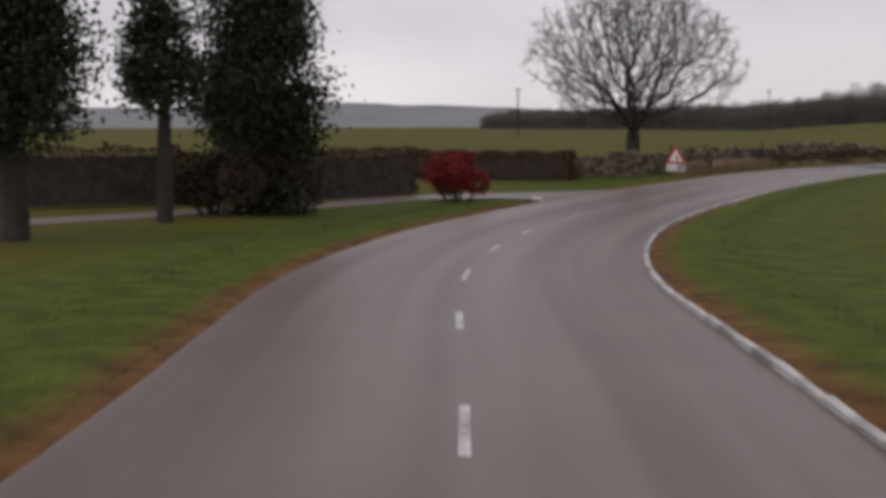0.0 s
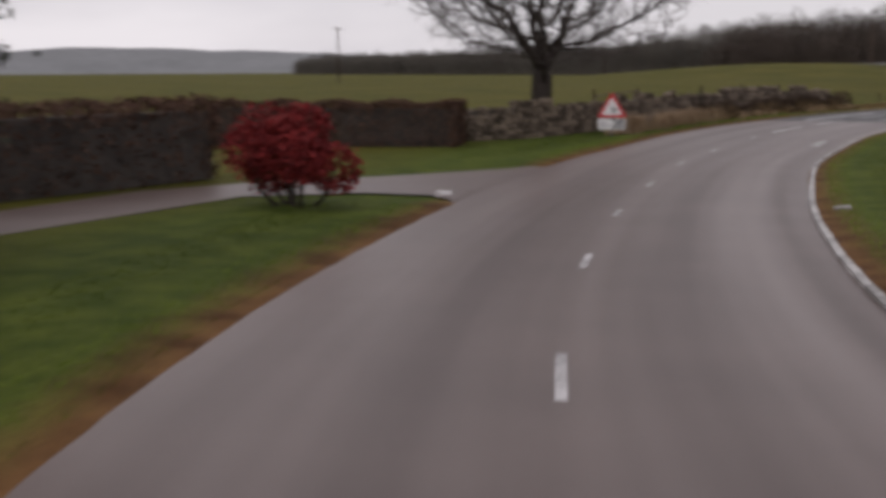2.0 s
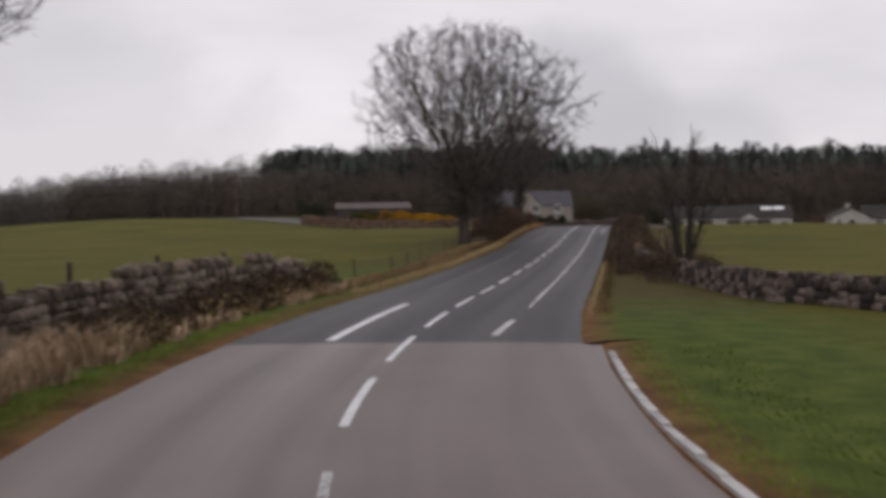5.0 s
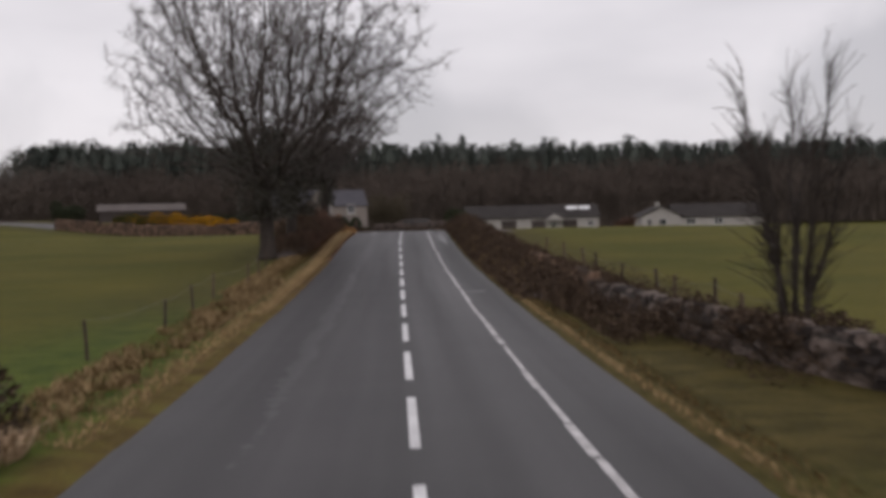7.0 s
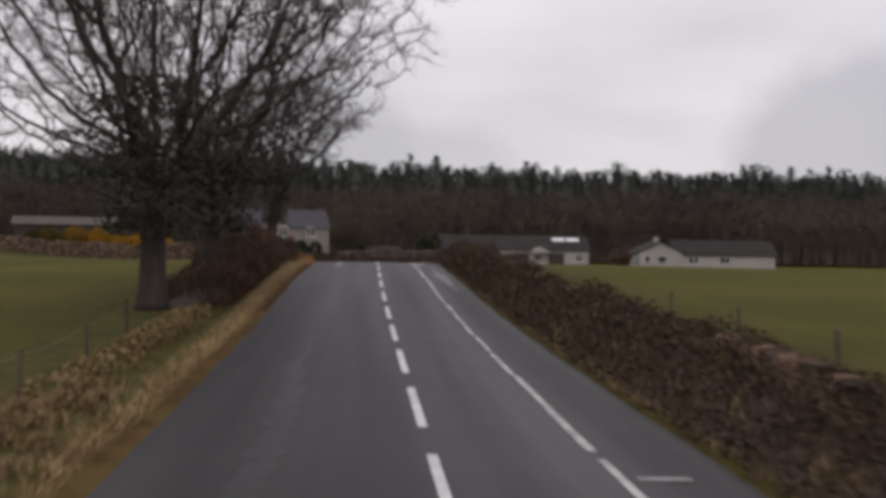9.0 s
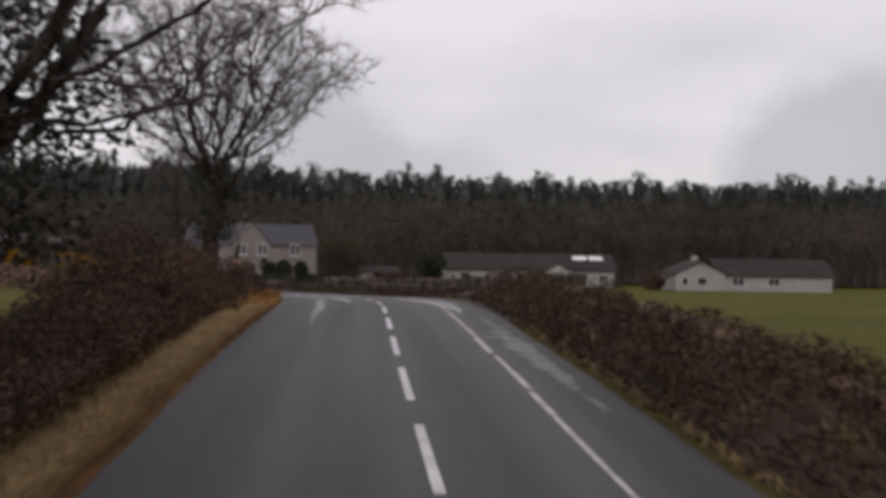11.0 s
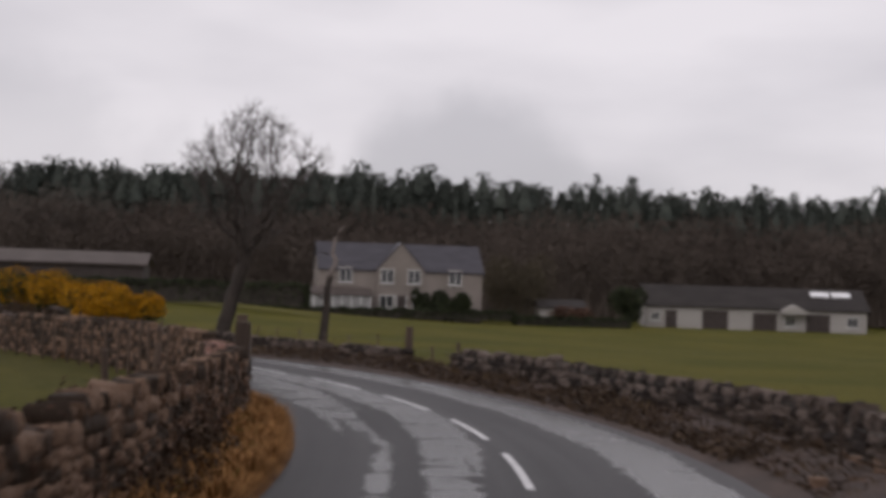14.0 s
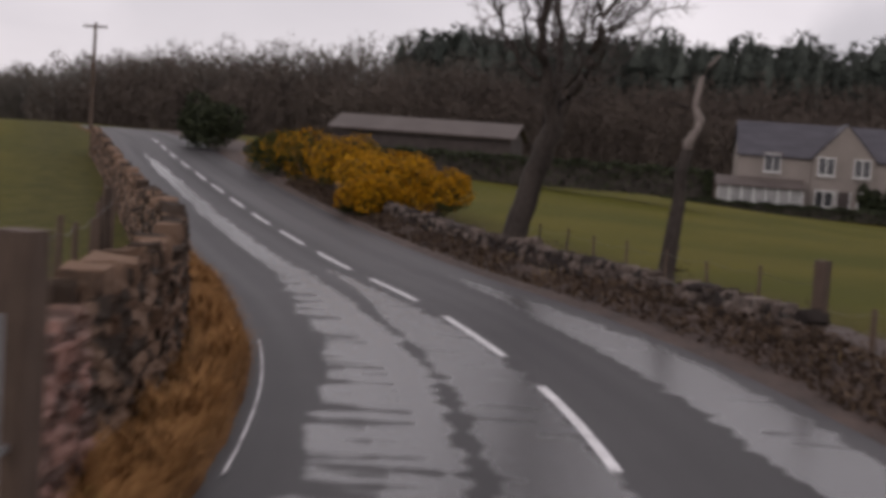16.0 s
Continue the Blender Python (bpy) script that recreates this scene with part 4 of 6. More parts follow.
def bush(name, x, y, rx, ry, h, mat, n, size, label, category, seed, z=None, lobes=9, stem_mat=TWIG, second=None, turn=0.0):
    """An uneven shrub: stems, and leaves massed in overlapping lobes with gaps between."""
    r = np.random.default_rng(seed)
    root = thing(name, x, y, gz(x, y) if z is None else z, turn, label=label, category=category)
    c = np.stack([r.uniform(-0.72, 0.72, lobes) * rx, r.uniform(-0.72, 0.72, lobes) * ry, r.uniform(0.28, 0.74, lobes) * h], 1)
    lr = r.uniform(0.26, 0.42, lobes)
    k = r.integers(lobes, size=n)
    d = r.normal(size=(n, 3))
    d /= np.linalg.norm(d, axis=1)[:, None]
    rad = (r.uniform(0.45, 1.0, n) ** 0.5 * (1 + 0.16 * np.sin(d[:, 0] * 9 + k) * np.cos(d[:, 2] * 8)))[:, None]
    p = c[k] + d * rad * lr[k][:, None] * np.array([rx * 1.25, ry * 1.25, h * 0.85])
    p[:, 2] = np.abs(p[:, 2])
    for i in range(lobes):
        b = np.array([c[i, 0] * 0.3, c[i, 1] * 0.3, -0.1])
        part("stem", Geo().tube([b, (b + c[i]) / 2 + r.normal(0, 0.08, 3), c[i]], [0.05, 0.035, 0.015], 5), stem_mat, root)
    if second is None:
        leaves("foliage", p, size, mat, root, seed=seed)
    else:
        mat2, share = second
        pick = (r.random(n) < share) & (rad[:, 0] > 0.72) & (d[:, 2] > -0.55)
        leaves("foliage", p[~pick], size, mat, root, seed=seed)
        leaves("blossom", p[pick] + d[pick] * 0.05, size * 0.9, mat2, root, seed=seed + 1, aspect=0.9)["label"] = "bright yellow blossom"
    return root


# ---- first bend: lawn, evergreens, red shrub, hedge, wall, sign ----
stone_wall([(-9.2, -22.5), (-6.4, -18.2), (-5.05, -13.5), (-5.25, -7), (-5.5, 0), (-5.2, 5), (-5.05, 9), (-5.05, 12.5)], 1.2, MOSSSTONE,
           "grey dry-stone field wall behind the warning sign", near=(5, 17), rag=0.08)


def clipped_hedge(x0, y0, x1, y1, width, h, mat, label, n, seed, size=0.11):
    """A box-cut hedge: stems and an added dark box for inner shade, leaves thick at the faces."""
    ln, turn = math.hypot(x1 - x0, y1 - y0), math.degrees(math.atan2(y1 - y0, x1 - x0))
    root = thing("hedge", x0, y0, gz((x0 + x1) / 2, (y0 + y1) / 2), turn, label=label, category="hedge")
    r = np.random.default_rng(seed)
    p = r.uniform(0, 1, (n, 3))
    face = r.integers(0, 5, n)
    w = 1 - r.uniform(0, 1, n) ** 2 * 0.25
    p[:, 1] = np.where(face == 0, 1 - w, np.where(face == 1, w, p[:, 1]))
    p[:, 2] = np.where(face >= 3, w, p[:, 2])
    p[:, 0] = np.where(face == 2, np.where(r.random(n) < 0.5, (1 - w) * width / ln, 1 - (1 - w) * width / ln), p[:, 0])
    q = np.stack([p[:, 0] * ln, (p[:, 1] - 0.5) * width, p[:, 2] * h], 1)
    q += 0.07 * np.sin(q[:, [1, 2, 0]] * 3.1 + 0.7) + r.normal(0, 0.03, (n, 3))
    q[:, 2] = np.abs(q[:, 2])
    leaves("foliage", q, size, mat, root, seed=seed, aspect=0.75)
    g = Geo()
    for i in range(int(ln / 0.35)):
        b = np.array([0.2 + i * 0.35, r.normal(0, 0.08), -0.1])
        g.tube([b, b + np.array([r.normal(0, 0.1), r.normal(0, width * 0.2), h * 0.5]), b + np.array([r.normal(0, 0.15), r.normal(0, width * 0.25), h * 0.93])], [0.03, 0.022, 0.008], 4)
    # added dark box, standing in for the shade between the stems
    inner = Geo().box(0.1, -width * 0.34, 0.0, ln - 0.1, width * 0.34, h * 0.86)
    part("core", inner, WALL_CORE_HEDGE_SHADE, root)
    tagged(part("inner_growth", g, TWIG, root), kind="stuff")
    return root


clipped_hedge(-5.3, -20.4, -13.5, -23.9, 1.3, 1.5, HEDGE, "clipped brown beech hedge beside the stone wall", 18000, 3, 0.085)
clipped_hedge(-13.0, -66.0, -2.4, -46.0, 1.4, 2.0, HEDGE, "tall dark brown garden hedge behind the lawn", 13000, 5)
clipped_hedge(-2.4, -45.8, -3.6, -33.5, 1.4, 1.9, HEDGE, "tall dark brown garden hedge by the side entry", 10000, 6)
bush("red_shrub", 3.2, -37.3, 1.5, 1.4, 2.05, REDLEAF, 8500, 0.10, "dark red leafy shrub on the lawn edge", "shrub", 11, stem_mat=BARK)


def evergreen(x, y, h, r0, label, seed, trunk=0.3, skirt=0.06, n=30000):
    """A dense dark evergreen with a broad uneven outline, foliage nearly to the ground."""
    r = np.random.default_rng(seed)
    root = thing("evergreen_tree", x, y, gz(x, y) - 0.05, label=label, category="tree")
    g = Geo().tube([(0, 0, -0.2), (0.05, 0, h * 0.3), (0, 0.08, h * 0.7), (0, 0, h * 0.97)], [trunk * 1.3, trunk, trunk * 0.6, 0.04], 9)
    cen = []
    for i in range(84):
        t = r.uniform(skirt, 0.98)
        a = r.uniform(0, 2 * math.pi)
        rad = r0 * (math.sin(math.pi * min(1, 0.18 + t * 0.84)) ** 0.7) * r.uniform(0.35, 0.95)
        c = np.array([math.cos(a) * rad, math.sin(a) * rad, h * t])
        cen.append(c)
        g.tube([(0, 0, max(0.2, h * t - 0.5)), tuple(c * np.array([0.6, 0.6, 1]) - np.array([0, 0, 0.1])), tuple(c)], [0.07, 0.045, 0.015], 5)
    part("trunk", g, BARK, root)
    cen = np.array(cen)
    k = r.integers(len(cen), size=n)
    d = r.normal(size=(n, 3)) * np.array([0.25, 0.25, 0.2]) * r0
    leaves("foliage", np.abs(cen[k] + d) * np.sign(cen[k] + d * np.array([1, 1, 0])), 0.16, DARKLEAF, root, seed=seed)
    return root


evergreen(3.1, -46.6, 9.0, 1.9, "tall dark evergreen with brown scrub at its foot", 21, n=56000)
evergreen(7.9, -57.3, 8.0, 1.8, "dark evergreen tree on the lawn", 22, skirt=0.3)
evergreen(4.6, -51.0, 8.5, 1.1, "slender dark evergreen with a bare brown trunk", 23, skirt=0.42, n=12000, trunk=0.2)
bush("scrub_bush", 3.2, -48.3, 1.8, 1.4, 2.2, SCRUB, 8000, 0.12, "brown undergrowth beside the evergreen", "shrub", 25)
bush("scrub_bush", 3.4, -46.0, 1.7, 1.5, 2.5, SCRUB, 7000, 0.12, "brown undergrowth round the evergreen's trunk", "shrub", 24)

bare_tree("bare_tree", -6.55, -13.7, 11.4, 5.9, 0.43, 2.3, 2.9, "big wide-crowned leafless tree behind the stone wall", 5, lean=(0.1, 0.1), limbs=6, tilt=(0.12, 1.1), points=3600, gnarl=0.3)


def warning_sign(x, y, turn):
    root = thing("warning_sign", x, y, gz(x, y), turn, label="red-bordered triangular hill warning sign with white plate below", category="road sign")
    w = 0.98
    z0 = 0.72

    def tri(s, zc):
        """A triangle with rounded corners, s wide, its middle at zc."""
        out = []
        hgt = s * 0.866
        cs = [(-s / 2, zc - hgt / 3), (s / 2, zc - hgt / 3), (0, zc + 2 * hgt / 3)]
        for i, (cx, cz) in enumerate(cs):
            ax, az = cx * 0.9, zc + (cz - zc) * 0.9
            a0 = math.radians((210, 330, 90)[i])
            for k in (-60, -30, 0, 30, 60):
                out.append((ax + 0.05 * s * math.cos(a0 + math.radians(k)), az + 0.05 * s * math.sin(a0 + math.radians(k))))
        return out

    zc = z0 + w * 0.289 + 0.03
    for px in (-0.02,):
        part("pole", Geo().tube([(px, 0.05, -0.3), (px, 0.05, zc + 0.3)], [0.038, 0.038], 10), DARKMETAL, root, "grey steel pole")
    part("triangle_border", Geo().slab(tri(w, zc), -0.012, 0.012), SIGNRED, root, "red triangular border")
    part("triangle_panel", Geo().slab(tri(w * 0.70, zc - 0.005), -0.017, -0.0125), SIGNWHITE, root, "white triangular field")
    sym = Geo().slab([(0.0, zc - 0.15), (0.05, zc - 0.15), (0.05, zc + 0.13), (0.0, zc + 0.13)], -0.022, -0.0175)
    sym.slab([(0.05, zc - 0.15), (0.2, zc - 0.15), (0.2, zc - 0.125), (0.05, zc - 0.1)], -0.022, -0.0175)
    sym.slab([(0.05, zc - 0.06), (0.13, zc - 0.075), (0.17, zc - 0.03), (0.12, zc + 0.02), (0.05, zc + 0.0)], -0.022, -0.0175)
    part("symbol", sym, SIGNBLACK, root, "black slope symbol")
    part("plate", Geo().box(-w / 2, -0.012, 0.30, w / 2, 0.012, 0.68), SIGNWHITE, root, "white rectangular plate")
    bars = Geo()
    for k, (zz, ln) in enumerate(((0.555, 0.24), (0.43, 0.36))):
        bars.box(-0.42, -0.018, zz - 0.02, -0.42 + ln, -0.0125, zz + 0.02)
    part("small_print", bars, DARKMETAL, root, "two lines of small grey lettering")
    cu = bpy.data.curves.new("plate_number", "FONT")
    cu.body, cu.size, cu.align_x, cu.align_y, cu.extrude, cu.offset = "20", 0.44, "CENTER", "CENTER", 0.003, 0.012
    tmp = bpy.data.objects.new("tmp", cu)
    scene.collection.objects.link(tmp)
    me = bpy.data.meshes.new_from_object(tmp)
    bpy.data.objects.remove(tmp)
    me.materials.clear()
    me.materials.append(SIGNBLACK)
    num = new("plate_number", me)
    num.parent = root
    num.matrix_basis = pose(0.23, -0.017, 0.49, 90, 0, 0)
    num["label"] = "black figures 20"
    return root


warning_sign(-2.75, -14.75, 24)


# ---- posts, fences, gates ----
def post(x, y, h, w=0.1, up=0.0, lean=(0, 0), name="fence_post", label="weathered wooden fence post", group="fence posts", round_=False):
    g = Geo()
    if round_:
        g.tube([(0, 0, -0.3), (0, 0, h * 0.5), (0, 0, h - 0.02), (0, 0, h)], [w * 0.5, w * 0.49, w * 0.47, w * 0.36], 9)
    else:
        g.box(-w / 2, -w / 2, -0.3, w / 2, w / 2, h, w * 0.12)
    ob = obj(name, g, POSTWOOD)
    ob.matrix_basis = pose(x, y, gz(x, y) + up, lean[0], lean[1], random.uniform(0, 90))
    return tagged(ob, label, "post", group)


def wire_fence(points, h, label, wires=(0.35, 0.7, 1.0), w=0.09):
    """Posts with sagging wires between them."""
    root = thing("wire_fence", 0, 0, 0, label=label, category="fence")
    r = random.Random(len(points) * 7)
    tops = []
    for x, y in points:
        z = gz(x, y)
        lx, ly, hh = r.uniform(-0.06, 0.06), r.uniform(-0.06, 0.06), h * r.uniform(0.9, 1.08)
        g = Geo().tube([(x, y, z - 0.3), (x + lx * 0.5, y + ly * 0.5, z + hh * 0.5), (x + lx, y + ly, z + hh)], [w * 0.55, w * 0.5, w * 0.45], 7)
        part("post", g, POSTWOOD, root)
        tops.append((x + lx * 0.6, y + ly * 0.6, z))
    for frac in wires:
        for a, c in zip(tops[:-1], tops[1:]):
            pts = []
            for i in range(5):
                t = i / 4
                pts.append((a[0] + (c[0] - a[0]) * t, a[1] + (c[1] - a[1]) * t, a[2] + (c[2] - a[2]) * t + h * frac - 0.08 * math.sin(math.pi * t)))
            part("wire", Geo().tube(pts, [0.0035] * 5, 3, False), WIRE, root)
    return root


for x, y, h in ((-4.9, -11.7, 1.6), (-5.45, -7.2, 1.55), (-5.75, -0.6, 1.5), (-5.45, 3.2, 1.5), (-5.3, 7.4, 1.45)):
    post(x - 0.35, y, h, 0.11, label="dark wooden post standing behind the stone wall", group="posts behind the wall", round_=True)
rail = Geo().tube([(-5.3, -11.7, 1.2), (-5.5, -9.4, 1.3), (-5.75, -7.2, 1.36)], [0.03, 0.03, 0.03], 6)
tagged(obj("fence_rail", rail, POSTWOOD), "weathered wooden rail behind the stone wall", "fence")

fence_l = [tuple(on_road(s, -5.5 + 0.25 * math.sin(s * 0.4))[:2]) for s in np.arange(along_y(23), along_y(58), 5.2)]
wire_fence(fence_l, 0.85, "old post-and-wire fence along the field edge", wires=(0.9,), w=0.07)

# ---- straight: banks, right-hand wall, trees ----
right_wall_b = [(12.5, 1.5), (10.0, 6.0), (7.9, 10.5), (6.6, 17.0), (5.6, 24.0), (4.95, 32), (4.9, 45), (4.95, 60), (5.0, 75), (5.05, 90), (5.15, 97)]
stone_wall(right_wall_b[:6], 0.74, STONEGREY, "grey dry-stone wall beside the straight road", near=(8, 20))
stone_wall(right_wall_b[5:], 0.78, STONE, "low mossy dry-stone wall overgrown with dead scrub", near=(0, 12), rag=0.2)


def sow(verge, s0, s1, k0, k1, n, height, mat, label, seed, lean=0.5, width=0.022, clump=0):
    """Grass standing on a verge between two of the seven lines of its profile."""
    r = np.random.default_rng(seed)
    V, ss = VERGES[verge]
    s, k = r.uniform(s0, s1, n), r.uniform(k0, k1, n)
    if clump:
        m = max(3, n // clump)
        j = r.integers(m, size=n)
        s, k = r.uniform(s0, s1, m)[j] + r.normal(0, 0.18, n), np.clip(r.uniform(k0, k1, m)[j] + r.normal(0, 0.2, n), k0, k1)
    fi = np.clip(np.interp(s, ss, np.arange(len(ss))), 0, len(ss) - 1.001)
    i, j = fi.astype(int), np.minimum(k.astype(int), 5)
    a, b = (fi - i)[:, None], (k - j)[:, None]
    p = (V[i, j] * (1 - a) + V[i + 1, j] * a) * (1 - b) + (V[i, j + 1] * (1 - a) + V[i + 1, j + 1] * a) * b
    return tagged(blades(name_of(mat), p[:, 0], p[:, 1], p[:, 2], height, mat, lean, width, seed), label, "grass", kind="stuff")


def name_of(mat):
    return "grass" if mat is GREENBLADE else "dead_grass"


def scrub(name, s0, s1, lat0, lat1, h, n, mat, label, seed, size=0.13, rise=(0.0, 0.0)):
    """A low tangle of dead stems and leaves along the foot of a wall or bank."""
    r = np.random.default_rng(seed)
    ss, la = r.uniform(s0, s1, n), r.uniform(lat0, lat1, n)
    prof = np.array([0.55 + 0.75 * noise.noise((s * 0.35, lat0, 1.0)) + 0.35 * noise.noise((s * 1.3, lat0, 4.0)) for s in ss])
    hh = r.uniform(0, 1, n) * h * np.clip(prof, 0.15, 1.3) * np.sin(math.pi * (0.15 + 0.7 * (la - lat0) / (lat1 - lat0)))
    x = np.interp(ss, ARC, LINE[:, 0]) + np.interp(ss, ARC, RIGHT[:, 0]) * la
    y = np.interp(ss, ARC, LINE[:, 1]) + np.interp(ss, ARC, RIGHT[:, 1]) * la
    t = (la - lat0) / (lat1 - lat0)
    z = np.interp(ss, ARC, LINE[:, 2]) + 0.02 + hh + rise[0] + (rise[1] - rise[0]) * np.minimum(1, t * 1.5) * np.minimum(1, (1 - t) * 4)
    ob = leaves(name, np.stack([x, y, z], 1), size, mat, seed=seed, aspect=0.35)
    return tagged(ob, label, "undergrowth", kind="stuff")


def stalks(s0, s1, lat0, lat1, n, height, mat, label, seed, rise):
    """Dead upright stems standing out of a bank."""
    r = np.random.default_rng(seed)
    m = n // 14
    k = r.integers(m, size=n)
    ss, la = r.uniform(s0, s1, m)[k] + r.normal(0, 0.25, n), r.uniform(lat0, lat1, m)[k] + r.normal(0, 0.15, n)
    x = np.interp(ss, ARC, LINE[:, 0]) + np.interp(ss, ARC, RIGHT[:, 0]) * la
    y = np.interp(ss, ARC, LINE[:, 1]) + np.interp(ss, ARC, RIGHT[:, 1]) * la
    z = np.interp(ss, ARC, LINE[:, 2]) + rise * np.sin(math.pi * np.clip((la - lat0) / (lat1 - lat0), 0.1, 0.9))
    return tagged(blades("dead_stalks", x, y, z, height, mat, 0.45, 0.02, seed), label, "undergrowth", kind="stuff")


sb0, sb1 = along_y(35), along_y(98)
stalks(along_y(30), sb1, 3.7, 6.0, 8000, 0.55, SCRUB, "dead upright stalks along the low wall", 91, 0.45)
stalks(along_y(38), sb1, 3.6, 5.6, 4000, 0.45, STRAW, "straw-coloured dead stalks along the low wall", 92, 0.4)
stalks(along_y(62), along_y(112), -6.6, -4.6, 5000, 0.5, SCRUB, "dead upright stalks on the bank under the trees", 93, 0.4)
stalks(228, 290, 3.9, 5.2, 2600, 0.35, SCRUB, "dark dead stalks at the wall's foot", 94, 0.15)
stalks(228, 290, 4.0, 5.2, 500, 0.35, STRAW, "straw-coloured dead stalks at the wall's foot", 95, 0.15)
scrub("undergrowth", along_y(23), along_y(38), 3.9, 6.3, 0.85, 15000, SCRUB, "low dead brown growth at the foot of the wall", 39, 0.11, (0.0, 0.3))
scrub("undergrowth", sb0, sb1, 3.2, 5.7, 0.72, 52000, SCRUB, "tangled dead brown undergrowth over the low wall", 31, 0.11, (0.0, 0.7))
scrub("undergrowth", along_y(40), along_y(62), -5.8, -4.7, 0.25, 3000, STRAW, "dead straw-brown growth along the field edge", 32, 0.10, (0.05, 0.1))
scrub("undergrowth", along_y(70), along_y(84), -7.6, -5.2, 1.3, 7000, SCRUB, "dead brown undergrowth on the bank under the trees", 104, 0.13, (0.0, 0.4))
scrub("undergrowth", along_y(82), along_y(99), -8.2, -5.2, 2.3, 16000, SCRUB, "tall dead brown undergrowth on the bank under the trees", 98, 0.16, (0.0, 0.5))
scrub("undergrowth", along_y(68), along_y(84), -7.2, -4.9, 1.2, 9000, HEDGE, "rust-brown bracken on the bank under the trees", 105, 0.13, (0.0, 0.3))
scrub("undergrowth", along_y(82), along_y(99), -7.6, -4.9, 2.0, 15000, HEDGE, "tall rust-brown bracken on the bank under the trees", 99, 0.14, (0.0, 0.4))
scrub("undergrowth", along_y(64), along_y(112), -6.8, -4.6, 1.1, 20000, SCRUB, "dead brown growth on the bank under the trees", 33, 0.11, (0.0, 0.4))
scrub("undergrowth", along_y(66), along_y(112), -6.2, -4.3, 0.9, 12000, HEDGE, "dead rust-brown bracken on the roadside bank", 38, 0.11, (0.0, 0.3))
scrub("undergrowth", along_y(-4), along_y(15), -5.7, -4.4, 0.75, 12000, SCRUB, "brown scrub along the far end of the wall", 34, rise=(0.0, 0.35))
scrub("undergrowth", along_y(-4), along_y(13), -5.6, -4.3, 0.6, 5000, STRAW, "straw-brown dead growth along the far end of the wall", 40, rise=(0.0, 0.2))
fence_r = [tuple(on_road(along_y(yy), 6.5 + 0.15 * math.sin(yy))[:2]) for yy in (21.5, 23.6, 27.0, 29.6, 33.0, 37.0, 41.5, 46.0, 51.0, 56.0)]
wire_fence(fence_r, 1.0, "dark fence stakes with wire behind the roadside wall", wires=(0.6, 0.9), w=0.09)
bare_tree("bare_tree", -6.35, 62.0, 14.2, 7.2, 0.36, 3.0, 3.4, "tall leafless roadside tree with ivy-clad trunk", 8, z=gz(-6.3, 62.0) + 0.3, limbs=8, tilt=(0.1, 0.9), profile="broad", points=3300, ivy=2200, ivy_size=(0.28, 0.32))
bare_tree("bare_tree", -6.1, 72.0, 12.6, 6.4, 0.3, 3.2, 3.6, "leafless roadside tree with dark mossy trunk", 9, lean=(0.3, 0.5), limbs=7, tilt=(0.1, 0.9), profile="broad", points=2300, ivy=1500, ivy_size=(0.26, 0.28))
bare_tree("bare_tree", -5.7, 98.6, 10.2, 5.2, 0.3, 3.6, 5.0, "leafless umbrella-crowned tree spreading over the road", 10, lean=(0.2, 0), limbs=6, tilt=(0.2, 0.9), profile="vase", points=2400, ivy=700, ivy_size=(0.2, 0.14), gnarl=0.3)


def thicket_tree(x, y, h, label, seed, stems=9):
    """A many-stemmed bare shrub-tree, fanning upwards."""
    r = np.random.default_rng(seed)
    root = thing("thorn_tree", x, y, gz(x, y) - 0.03, label=label, category="tree")
    for i in range(stems):
        a = 2 * math.pi * i / stems + r.uniform(-0.3, 0.3)
        out = r.uniform(0.04, 0.2)
        g, pts, rr = Geo(), [], []
        hh = h * r.uniform(0.65, 1.05)
        for k in range(7):
            t = k / 6
            pts.append((math.cos(a) * (0.12 + out * hh * t ** 1.2) + r.normal(0, 0.05), math.sin(a) * (0.12 + out * hh * t ** 1.2) + r.normal(0, 0.05), hh * t - 0.1))
            rr.append(0.05 * (1 - t) + 0.008)
        g.tube(pts, rr, 6)
        for k in range(64):
            t = r.uniform(0.25, 1.0)
            p = np.array([np.interp(t * 6, range(7), [q[j] for q in pts]) for j in range(3)])
            d = np.array([math.cos(a) * 0.5, math.sin(a) * 0.5, 1.0]) + r.normal(0, 0.45, 3)
            d /= np.linalg.norm(d)
            ln = r.uniform(0.3, 0.95)
            g.tube([p, p + d * ln * 0.5 + r.normal(0, 0.04, 3), p + d * ln], [0.011, 0.008, 0.005], 3, False)
        part("stem", g, BARK, root)
    return root


thicket_tree(6.35, 20.2, 5.2, "many-stemmed bare thorn tree by the stone wall", 12)
bush("scrub_bush", 6.3, 20.0, 1.2, 1.2, 0.95, SCRUB, 4200, 0.075, "dead brown scrub round the thorn tree's foot", "shrub", 13)

# ---- second bend: walls, gate, gorse, trees ----
left_c = [tuple(on_road(s, -4.75)[:2]) for s in np.arange(along_y(97), 232.0, 4.0)] + [tuple(on_road(235.1, -4.25)[:2])]
stone_wall(left_c, 1.32, STONE, "reddish-brown dry-stone wall by the field gate", near=(9.5, 20), rag=0.1, size=(0.29, 0.15))
left_c2 = [tuple(on_road(s, -4.36)[:2]) for s in np.arange(239.9, 300, 4.0)]
stone_wall([tuple(on_road(s, a)[:2]) for s, a in ((238.2, -4.2), (238.8, -4.22), (239.4, -4.28), (240.2, -4.34))], 1.32, PINKSTONE, "pinkish sandstone end of the wall by the gate", near=(0, 3), thick=0.5, rag=0.12, size=(0.24, 0.12))
